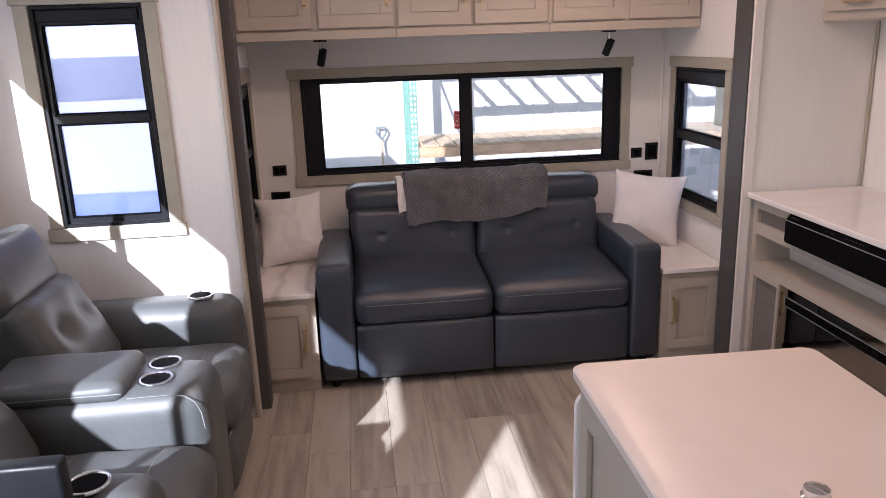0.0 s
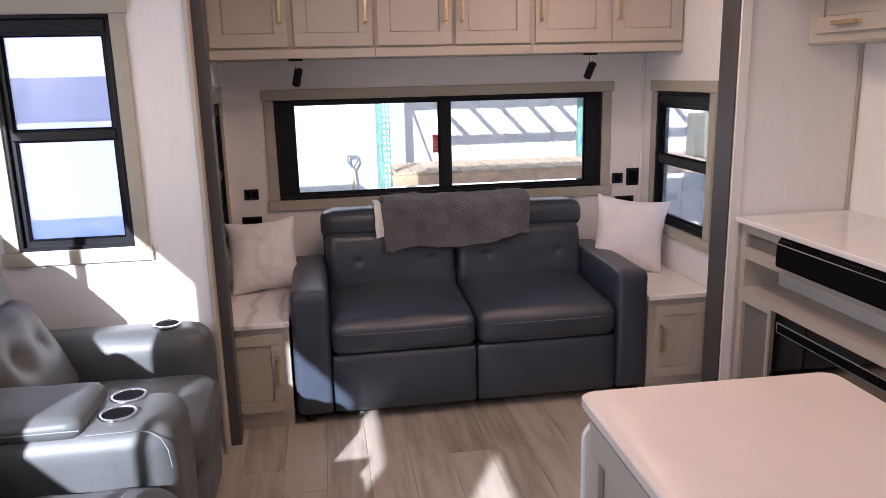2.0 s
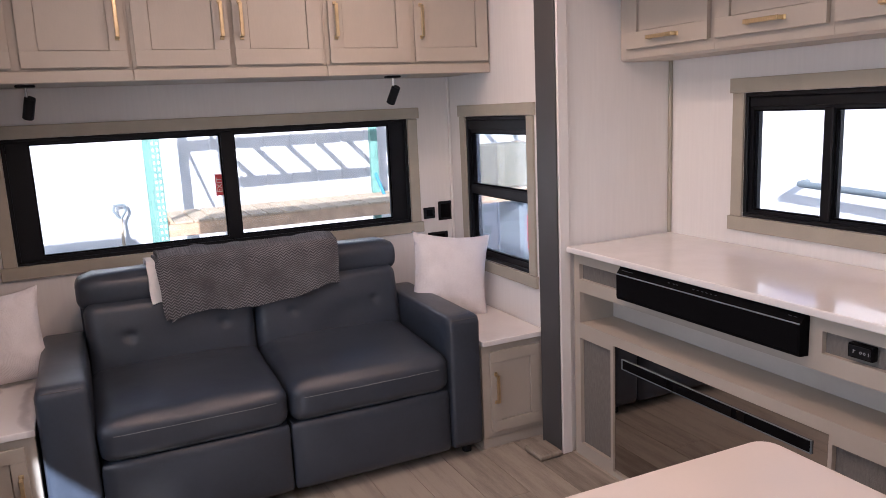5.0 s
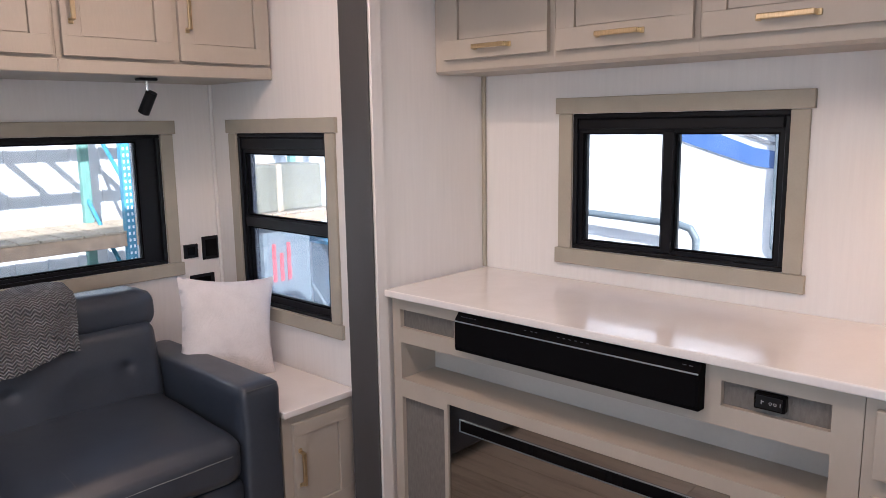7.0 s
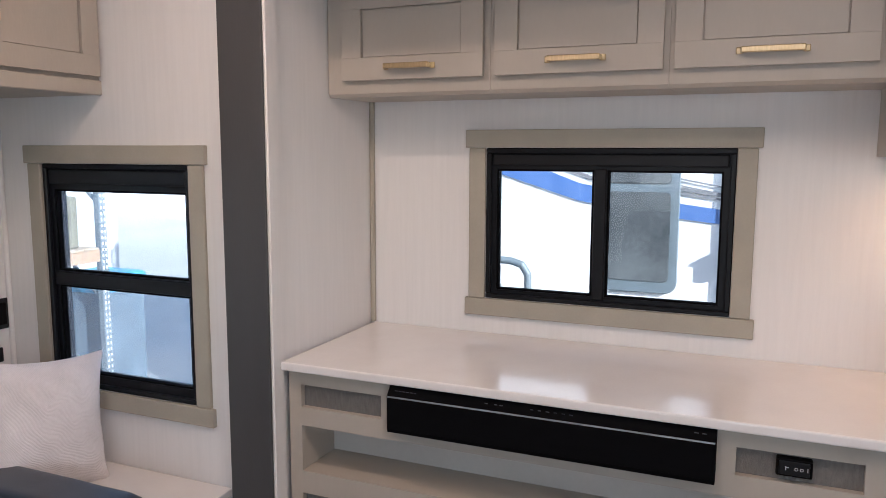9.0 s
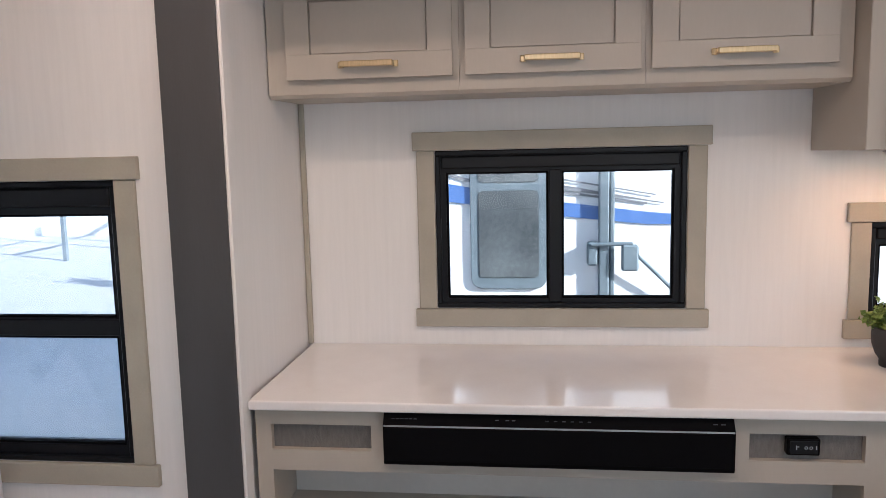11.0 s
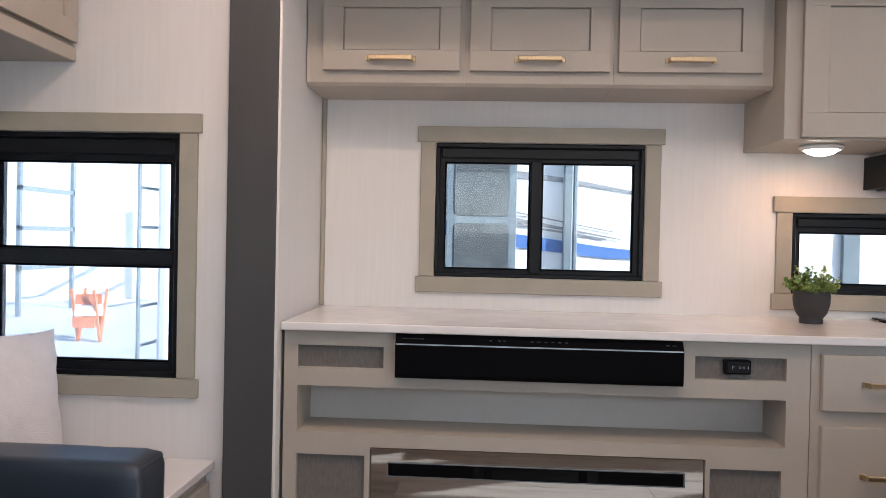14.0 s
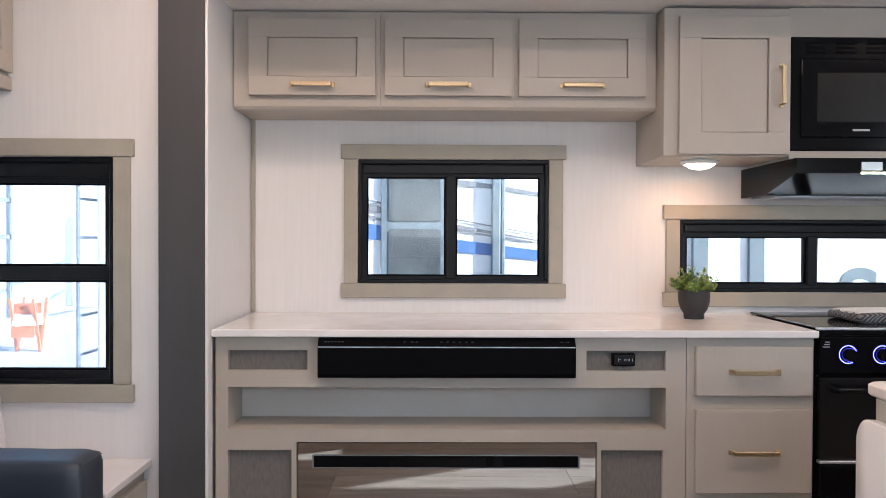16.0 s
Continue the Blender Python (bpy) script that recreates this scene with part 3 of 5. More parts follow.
# ---- rear lounge ----
def sofa():
    root = thing("sofa", (1.05, 4.2, 0), "dark slate leather two-seat sofa bed with tufted back", "sofa")
    x0, x1, y0, y1 = 0.178, 1.925, 3.80, 4.66
    i0, i1, mid = 0.355, 1.765, 1.055
    for a, b, o in ((x0, i0, -1), (i1, x1, 1)):
        bm = bmesh.new()
        cushion(bm, a, b, y0, y1 - 0.05, 0.045, 0.655, 0.026, (0.002, 0.005, 0.003), 14, crease=0.002)
        arm = part("armrest", bm, M_SOFA, root, smooth=70)
        seam = [(a + 0.02 + (b - a - 0.04) * k / 8, y0 + 0.004, 0.641) for k in range(9)]
        part("stitching", pipe(bmesh.new(), seam, 0.0016, 6), M_SEAM, arm, "dark seam along the arm front")
    for a, b in ((i0, mid), (mid, i1)):
        base = bmesh.new()
        cushion(base, a + 0.003, b - 0.003, y0 + 0.005, y0 + 0.12, 0.045, 0.335, 0.02, (0, 0.012, 0), 10, crease=0.002)
        part("base_panel", base, M_SOFA, root, smooth=60)
        seat = bmesh.new()
        cushion(seat, a + 0.002, b - 0.002, y0 - 0.012, y1 - 0.22, 0.353, 0.517, 0.05, (0.0, 0.01, 0.026), 18, turn=Matrix.Rotation(radians(4), 4, "X"), crease=0.005, seed=a)
        s = part("seat_cushion", seat, M_SOFA, root, smooth=80)
        for zz in (0.444, 0.350):
            line = [(a + 0.02 + (b - a - 0.04) * k / 16, y0 - 0.2, zz) for k in range(17)]
            part("stitching", lay_thread(s, line, (0, 1, 0), 0.0013), M_THREAD, s, "grey stitching along the seat front")
        line = [(a + 0.17, y0 + 0.03 + 0.012 * k, 0.8) for k in range(10)]
        part("stitching", lay_thread(s, line, (0, 0, -1), 0.001), M_SEAM, s, "short seam across the seat")
        lean = Matrix.Rotation(radians(-9), 4, "X")
        back = bmesh.new()
        w = b - a
        tf = [(a + w * 0.24, 4.315, 0.645, 0.017, 0.018), (a + w * 0.80, 4.315, 0.645, 0.017, 0.018)]
        cushion(back, a + 0.002, b - 0.002, 4.33, 4.52, 0.44, 0.80, 0.05, (0.0, 0.012, 0), 42, tf, lean, 0.005, seed=b)
        part("back_cushion", back, M_SOFA, root, smooth=80)
    bol = bmesh.new()
    cushion(bol, i0 - 0.02, i1 + 0.02, 4.385, 4.57, 0.765, 0.925, 0.06, (0, 0.01, 0.006), 16, crease=0.004)
    part("head_bolster", bol, M_SOFA, root, smooth=80)
    fr = boxes((i0 - 0.005, i1 + 0.005, y0 + 0.10, 4.62, 0.05, 0.33), (i0 - 0.01, i1 + 0.01, 4.52, 4.62, 0.2, 0.86), bevel=0.01)
    part("frame", fr, M_SOFA, root)
    for fx in (x0 + 0.06, x1 - 0.06):
        for fy in (y0 + 0.07, y1 - 0.12):
            part("foot", rod(bmesh.new(), (fx, fy, 0), (fx, fy, 0.06), 0.022), M_BLACK, root)


sofa()


def throw_blanket():
    root = thing("throw_blanket", (1.05, 4.45, 0.9), "folded grey herringbone throw with white fleece lining over the sofa back", "blanket")

    def sheet(xa, xb, lift, prof, n, slope, fray):
        bm = bmesh.new()
        rows = []
        dense = []
        for (p, q), (r, s) in zip(prof, prof[1:]):
            for k in range(6):
                f = k / 6
                dense.append((p + (r - p) * f, q + (s - q) * f))
        dense.append(prof[-1])
        for _ in range(2):
            dense = [dense[0]] + [((a[0] + 2 * b[0] + c[0]) / 4, (a[1] + 2 * b[1] + c[1]) / 4) for a, b, c in zip(dense, dense[1:], dense[2:])] + [dense[-1]]
        for i, (y, z) in enumerate(dense):
            f = i / (len(dense) - 1)
            row = []
            for k in range(n + 1):
                u = k / n
                sag = 0.019 * noise.noise((u * 6, f * 4, lift * 90)) + 0.011 * noise.noise((u * 13 + f * 5, f * 8, 3))
                hem = max(0, 1 - f * 4) * (0.02 * math.sin(u * 7 + 1) * fray + slope * u - 0.035 * fray * max(0, 1 - u / 0.22))
                row.append(bm.verts.new((xa + (xb - xa) * u + 0.010 * noise.noise((f * 5, u * 3, 7)) + fray * 0.05 * max(0, 1 - f * 2.2) * (0.6 - u), y + sag - lift * (1 if f < 0.5 else 0.3), z + lift + 0.5 * sag + hem)))
            rows.append(row)
        for a, b in zip(rows, rows[1:]):
            for k in range(n):
                bm.faces.new((a[k], a[k + 1], b[k + 1], b[k]))
        bmesh.ops.recalc_face_normals(bm, faces=bm.faces)
        bmesh.ops.solidify(bm, geom=bm.faces[:], thickness=0.016)
        return bm

    prof = [(4.318, 0.70), (4.338, 0.78), (4.362, 0.85), (4.372, 0.91), (4.41, 0.945), (4.48, 0.955), (4.55, 0.945), (4.598, 0.90), (4.602, 0.80)]
    part("fleece_lining", sheet(0.622, 1.40, 0.004, prof[1:], 30, 0.03, 0.2), M_SHERPA, root, "white fleece lining", smooth=60)
    part("inner_fold", sheet(0.655, 1.455, 0.018, prof, 40, 0.04, 0.6), M_THROW, root, smooth=60)
    part("outer_fold", sheet(0.668, 1.468, 0.033, [(4.324, 0.685)] + prof[1:], 44, 0.035, 1.0), M_THROW, root, smooth=60)


throw_blanket()


def pillow(place, w, h, t, turn, label):
    root = thing("throw_pillow", place, label, "pillow", "scatter pillows")
    bm = bmesh.new()
    n = 26
    grids = []
    for side in (-1, 1):
        g = []
        for i in range(n + 1):
            row = []
            for k in range(n + 1):
                u, v = 2 * i / n - 1, 2 * k / n - 1
                pin = 0.11
                x = u * (1 - pin * (1 - v * v) * abs(u))
                z = v * (1 - pin * (1 - u * u) * abs(v))
                th = ((1 - abs(u) ** 2.6) * (1 - abs(v) ** 2.6)) ** 0.55
                th *= 1 + 0.10 * noise.noise((u * 2.3, v * 2.3, side + place[0]))
                row.append((x * w / 2, side * t / 2 * th + 0.006 * noise.noise((u * 5, v * 5, side)), z * h / 2))
            g.append(row)
        grids.append(g)
    for g, side in zip(grids, (-1, 1)):
        vs = [[bm.verts.new(p) for p in row] for row in g]
        for i in range(n):
            for k in range(n):
                bm.faces.new((vs[i][k], vs[i + 1][k], vs[i + 1][k + 1], vs[i][k + 1]))
    bmesh.ops.remove_doubles(bm, verts=bm.verts, dist=0.0005)
    m = Matrix.Translation(place) @ turn @ Matrix.Translation((0, 0, h / 2))
    bmesh.ops.transform(bm, matrix=m, verts=bm.verts)
    part("cover", bm, M_PILLOW, root, smooth=85)


pillow((0.045, 4.33, 0.522), 0.365, 0.39, 0.15, Matrix.Rotation(radians(4), 4, "Z") @ Matrix.Rotation(radians(-14), 4, "X") @ Matrix.Rotation(radians(-3), 4, "Y"), "square cream textured pillow leaning on the marble-topped cabinet")
pillow((1.995, 4.27, 0.522), 0.40, 0.42, 0.15, Matrix.Rotation(radians(-14), 4, "Z") @ Matrix.Rotation(radians(-14), 4, "X") @ Matrix.Rotation(radians(7), 4, "Y"), "square cream textured pillow propped beside the sofa arm")


def end_cabinet(x0, x1, hinge, top_mat, label):
    yf = 3.825
    root = thing("end_cabinet", ((x0 + x1) / 2, 4.2, 0), label, "cabinet", "end cabinets by the sofa")
    part("body", boxes((x0, x1, yf, REAR - 0.002, 0.05, 0.495), bevel=0.002), M_CAB, root)
    part("toe_kick", boxes((x0 + 0.002, x1 - 0.002, yf + 0.008, 4.7, 0.0, 0.0495)), M_CAB, root)
    f = Face((0, yf, 0), (1, 0, 0), (0, -1, 0))
    a, b = x0 + 0.035, x1 - 0.035
    shaker_door(f, a, b, 0.085, 0.465, root, rail=0.05, pull=((b - 0.022) if hinge == "l" else (a + 0.022), 0.295, 0.15, True))
    return root


end_cabinet(-0.160, 0.165, "l", M_MARBLE, "taupe shaker cabinet with a single door beside the sofa")
end_cabinet(1.935, 2.264, "r", M_TOP, "taupe shaker cabinet with a single door beside the sofa")
solid("marble_top", boxes((-0.163, 0.170, 3.80, REAR - 0.003, 0.497, 0.522), bevel=0.004, seg=2), M_MARBLE, "white marble slab top with grey veins", "countertop")
solid("white_top", boxes((1.93, 2.266, 3.80, REAR - 0.003, 0.497, 0.522), bevel=0.004, seg=2), M_TOP, "white solid-surface slab top", "countertop")


def rear_cupboards():
    f = Face((0, 4.26, 0), (1, 0, 0), (0, -1, 0))
    doors = [(-0.13, 0.234), (0.266, 0.640), (0.668, 1.037), (1.057, 1.432), (1.466, 1.846), (1.873, 2.253)]
    for k in range(3):
        a, b = doors[2 * k][0], doors[2 * k + 1][1]
        e0 = -0.163 if k == 0 else (doors[2 * k - 1][1] + a) / 2
        e1 = 2.266 if k == 2 else (b + doors[2 * k + 2][0]) / 2
        root = thing("wall_cabinet", ((e0 + e1) / 2, 4.5, 1.735), "taupe overhead cabinet with two shaker doors", "cabinet", "overhead cabinets above the sofa")
        part("body", boxes((e0 + 0.0005, e1 - 0.0005, 4.26, REAR - 0.002, 1.7125, 2.395)), M_CAB, root)
        part("light_rail", boxes((e0 + 0.0005, e1 - 0.0005, 4.248, 4.2595, 1.710, 1.755), bevel=0.003), M_CAB, root)
        for j, (u0, u1) in enumerate(doors[2 * k:2 * k + 2]):
            pu = u1 - 0.03 if j == 0 else u0 + 0.03
            if k == 0:
                pu = u1 - 0.03
            if k == 2:
                pu = u0 + 0.03
            shaker_door(f, u0, u1, 1.765, 2.34, root, rail=0.062, pull=(pu, 1.945, 0.16, True))


rear_cupboards()


def spot(x, y):
    root = thing("spotlight", (x, y, 1.712), "small black adjustable spotlight under the overhead cabinet", "lamp", "spotlights under the cabinets")
    part("base", boxes((x - 0.036, x + 0.036, y - 0.02, y + 0.02, 1.702, 1.712), bevel=0.003), M_BLACK, root)
    part("stem", rod(bmesh.new(), (x, y, 1.655), (x, y, 1.702), 0.006), M_CHROME, root)
    a, b = Vector((x + 0.012, y - 0.01, 1.66)), Vector((x - 0.006, y + 0.03, 1.585))
    part("head", rod(bmesh.new(), a, b, 0.021, 20), M_BLACK, root, smooth=40)
    part("lens", rod(bmesh.new(), b, b + (b - a).normalized() * 0.003, 0.015, 16), M_CHROME, root)


spot(0.262, 4.40)
spot(1.815, 4.40)


def wall_plate(face, u, v, w, h, label, kind, extra):
    root = thing(kind, face.at(u, v - h / 2, 0), label, "outlet" if "outlet" in kind else "switch")
    bm = bmesh.new()
    face.box(bm, u - w / 2, u + w / 2, v - h / 2, v + h / 2, 0.0, 0.008, 0.003, 2)
    part("plate", bm, M_BLACK, root)
    for a, b, c, d in extra:
        q = bmesh.new()
        face.box(q, u + a, u + b, v + c, v + d, 0.007, 0.011, 0.002)
        part("insert", q, M_GLOSS, root)


wall_plate(F_REAR, -0.038, 0.988, 0.08, 0.06, "black outlet plate on the rear wall", "wall_outlet", [(-0.028, -0.003, -0.016, 0.016), (0.003, 0.028, -0.016, 0.016)])
wall_plate(F_REAR, -0.045, 0.84, 0.11, 0.045, "black charging outlet behind the pillow", "wall_outlet", [(-0.04, 0.04, -0.012, 0.012)])
wall_plate(F_REAR, 2.118, 0.985, 0.068, 0.062, "black switch plate on the rear wall", "wall_switch", [(-0.018, 0.018, -0.018, 0.018)])
wall_plate(F_REAR, 2.216, 0.99, 0.085, 0.105, "black thermostat plate on the rear wall", "wall_switch", [(-0.028, 0.028, -0.038, 0.038)])
wall_plate(F_REAR, 2.165, 0.85, 0.12, 0.05, "black charging outlet behind the pillow", "wall_outlet", [(-0.04, 0.04, -0.012, 0.012)])
solid("small_box", boxes((LEFT, LEFT + 0.022, 4.10, 4.60, 1.585, 1.70), bevel=0.004), M_WALL, "white flat vent box high on the side wall", "vent box")

# exit label on the rear window pane
lab = thing("exit_label", (1.03, 4.765, 1.20), "small red and white exit label on the window", "label")
part("label_card", boxes((1.002, 1.039, 4.7635, 4.7642, 1.178, 1.282)), M_SIGNRED, lab)
tx = bpy.data.curves.new("label_text", "FONT")
tx.body, tx.size, tx.extrude, tx.align_x, tx.align_y = "EXIT", 0.036, 0.0003, "CENTER", "CENTER"
tx.materials.append(M_SIGNWHITE)
to = new("label_text", tx)
to.parent = lab
to.matrix_basis = Matrix.Translation((-0.0095, -0.0021, 0.03)) @ Matrix.Rotation(radians(90), 4, "X") @ Matrix.Rotation(radians(90), 4, "Z")


# ---- theatre recliner ----
def recliner():
    root = thing("recliner_sofa", (-0.5, 2.7, 0), "grey leather theatre recliner with console and cup holders", "recliner")
    xf, xb = -0.085, -0.98
    for a, b, nm in ((3.33, 3.545, "armrest"), (1.90, 2.10, "armrest")):
        bm = bmesh.new()
        cushion(bm, xb + 0.02, xf - 0.04, a, b, 0.06, 0.662, 0.075, (0.01, 0.006, 0.006), 16, crease=0.004)
        arm = part(nm, bm, M_RECL, root, smooth=80)
        cy = (a + b) / 2 - 0.005
        part("cup_ring", ring(bmesh.new(), (-0.285, cy, 0.672), 0.05, 0.006), M_CHROME, arm, "chrome cup holder ring", smooth=60)
        part("cup_well", rod(bmesh.new(), (-0.285, cy, 0.655), (-0.285, cy, 0.6725), 0.048, 28), M_GASKET, arm, "black cup holder well")
    # Dark panel, made black to carry the shade it should stand in.
    part("side_panel", boxes((-0.44, -0.276, 1.846, 1.897, 0.0, 0.815), bevel=0.012, seg=3), M_BLACK, root, "dark upright panel on the arm side", smooth=50)
    con = bmesh.new()
    cushion(con, xb + 0.05, xf - 0.02, 2.50, 2.82, 0.06, 0.655, 0.07, (0.008, 0.002, 0.004), 16, crease=0.003)
    console = part("console", con, M_RECL, root, smooth=80)
    lid = bmesh.new()
    cushion(lid, -0.80, -0.35, 2.515, 2.81, 0.625, 0.70, 0.035, (0.003, 0.003, 0.012), 16, crease=0.004)
    part("console_lid", lid, M_RECL, console, smooth=80)
    st = bmesh.new()
    pipe(st, [(-0.79, 2.5125, 0.665), (-0.355, 2.5125, 0.665)], 0.0016, 6)
    pipe(st, [(-0.34, 2.508, 0.650), (-0.20, 2.508, 0.651), (-0.165, 2.506, 0.645), (-0.135, 2.504, 0.622), (-0.119, 2.503, 0.585), (-0.113, 2.502, 0.53)], 0.0013, 6)
    part("stitching", st, M_THREAD, console, "pale stitching")
    for cy in (2.615, 2.745):
        part("cup_ring", ring(bmesh.new(), (-0.275, cy, 0.662), 0.05, 0.006), M_CHROME, console, "chrome cup holder ring", smooth=60)
        part("cup_well", rod(bmesh.new(), (-0.275, cy, 0.645), (-0.275, cy, 0.6625), 0.048, 28), M_GASKET, console, "black cup holder well")
    for a, b in ((2.10, 2.50), (2.825, 3.335)):
        seat = bmesh.new()
        m = (a + b) / 2
        cushion(seat, -0.78, xf - 0.0, a + 0.004, b - 0.004, 0.30, 0.505, 0.075, (0.012, 0.002, 0.02), 20, [(-0.36, m, 0.53, 0.05, 0.012)], None, 0.007, seed=a)
        sc = part("seat_cushion", seat, M_RECL, root, smooth=80)
        for x0, bow in ((-0.20, 0.035), (-0.47, 0.02)):
            line = [(x0 - bow * math.cos(math.pi * (k / 14 - 0.5)), a + 0.02 + (b - a - 0.04) * k / 14, 0.9) for k in range(15)]
            part("stitching", lay_thread(sc, line, (0, 0, -1), 0.0013), M_THREAD, sc, "pale stitching across the seat")
        foot = bmesh.new()
        cushion(foot, -0.28, xf - 0.02, a + 0.008, b - 0.008, 0.07, 0.30, 0.03, (0.012, 0, 0), 12, crease=0.005)
        part("footrest", foot, M_RECL, root, smooth=70)
        lean = Matrix.Rotation(radians(-26), 4, "Y")
        back = bmesh.new()
        tf = [(-0.655, m - 0.10, 0.68, 0.05, 0.034), (-0.655, m + 0.10, 0.68, 0.05, 0.034)]
        cushion(back, -0.86, -0.655, a + 0.004, b - 0.004, 0.42, 0.86, 0.07, (0.03, 0.0, 0.0), 36, tf, lean, 0.008, seed=b)
        part("back_cushion", back, M_RECL, root, smooth=80)
        head = bmesh.new()
        cushion(head, -1.07, -0.81, a + 0.004, b - 0.002, 0.775, 1.035, 0.05, (0.02, 0, 0.006), 18, (), Matrix.Rotation(radians(-22), 4, "Y"), 0.005, seed=m)
        part("headrest", head, M_RECL, root, smooth=80)
        # Wedge added behind the headrest to shape its shadow on the end wall.
        shell = bmesh.new()
        prof = ((-1.112, 0.30), (-0.80, 0.30), (-0.84, 0.885), (-0.98, 0.985), (-1.112, 1.075))
        ends = [[shell.verts.new((x, y, z)) for x, z in prof] for y in (a + 0.012, b + 0.03)]
        for q in ends:
            shell.faces.new(q)
        for k in range(5):
            shell.faces.new((ends[0][k], ends[0][(k + 1) % 5], ends[1][(k + 1) % 5], ends[1][k]))
        bmesh.ops.recalc_face_normals(shell, faces=shell.faces)
        bmesh.ops.bevel(shell, geom=shell.edges[:], offset=0.012, segments=2, affect="EDGES")
        part("back_shadow_block", shell, M_RECL, root, smooth=50)
    part("base", boxes((xb + 0.06, xf - 0.08, 1.93, 3.52, 0.03, 0.30), bevel=0.01), M_BLACK, root)
    for fx in (xb + 0.12, xf - 0.14):
        for fy in (2.0, 3.45):
            part("foot", rod(bmesh.new(), (fx, fy, 0), (fx, fy, 0.06), 0.022), M_BLACK, root)


recliner()


# ---- entertainment unit and kitchen ----
XF = 2.28
F_UNIT = Face((XF, 0, 0), (0, 1, 0), (-1, 0, 0))


def media_unit():
    root = thing("media_cabinet", (2.5, 2.83, 0), "taupe media cabinet with open shelf, speaker cloth and fireplace", "cabinet")
    holes = [(2.123, 2.384, 0.807, 0.874), (3.298, 3.557, 0.807, 0.874), (2.122, 3.557, 0.614, 0.752), (2.347, 3.334, 0.02, 0.572), (2.131, 2.334, 0.06, 0.546), (3.35, 3.557, 0.06, 0.546)]
    u0, u1, v0, v1 = 2.056, 3.598, 0.0, 0.918
    us, vs = sorted({u0, u1, *[q for h in holes for q in h[:2]]}), sorted({v0, v1, *[q for h in holes for q in h[2:]]})
    bm = bmesh.new()
    for a, b in zip(us, us[1:]):
        run = []
        for c, d in zip(vs, vs[1:]):
            if any(h[0] <= a and b <= h[1] and h[2] <= c and d <= h[3] for h in holes):
                continue
            if run and abs(run[-1][1] - c) < 1e-9:
                run[-1][1] = d
            else:
                run.append([c, d])
        for c, d in run:
            F_UNIT.box(bm, a, b, c, d, -0.018, 0.0)
    bmesh.ops.remove_doubles(bm, verts=bm.verts, dist=1e-5)
    part("face_frame", bm, M_CAB, root)
    part("shelf", boxes((XF + 0.0185, 2.474, 2.10, 3.58, 0.594, 0.6135)), M_CAB, root)
    part("shelf_top", boxes((XF + 0.0185, 2.474, 2.10, 3.58, 0.7525, 0.765)), M_CAB, root)
    part("shelf_back", boxes((2.459, 2.472, 2.10, 3.58, 0.6138, 0.7522)), M_CABIN, root)
    for y in (2.104, 3.5575):
        part("side_panel", boxes((XF + 0.0185, 2.4585, y, y + 0.018, 0.6138, 0.7522)), M_CAB, root)
    for u in ((2.123, 2.384, 0.807, 0.874), (3.298, 3.557, 0.807, 0.874), (2.131, 2.334, 0.06, 0.546), (3.35, 3.557, 0.06, 0.546)):
        b2 = bmesh.new()
        F_UNIT.box(b2, u[0] - 0.004, u[1] + 0.004, u[2] - 0.004, u[3] + 0.004, -0.024, -0.0185)
        part("speaker_cloth", b2, M_MESH, root, "brown-grey woven speaker cloth")


media_unit()


def fireplace():
    root = thing("electric_fireplace", (2.3, 2.84, 0.03), "black glass electric fireplace insert with a long vent slot", "fireplace")
    bm = bmesh.new()
    F_UNIT.box(bm, 2.349, 3.332, 0.03, 0.570, -0.06, -0.006, 0.002)
    part("glass_front", bm, M_FIREGLASS, root, "reflective black glass")
    s = bmesh.new()
    F_UNIT.box(s, 2.408, 3.278, 0.488, 0.526, -0.0065, -0.003, 0.002)
    part("vent_slot", s, M_GASKET, root)
    s = bmesh.new()
    for r in ((2.404, 3.282, 0.526, 0.5285), (2.404, 3.282, 0.4855, 0.488), (2.404, 2.408, 0.488, 0.526), (3.278, 3.282, 0.488, 0.526)):
        F_UNIT.box(s, *r, -0.0065, -0.001)
    part("slot_bezel", s, M_RAIL, root)
    s = bmesh.new()
    F_UNIT.box(s, 2.71, 2.97, 0.490, 0.520, -0.0035, 0.0005, 0.002)
    F_UNIT.box(s, 2.655, 2.69, 0.490, 0.524, -0.0035, -0.001, 0.002)
    F_UNIT.box(s, 2.99, 3.025, 0.490, 0.524, -0.0035, -0.001, 0.002)
    part("louvre", s, M_GLOSS, root)


fireplace()


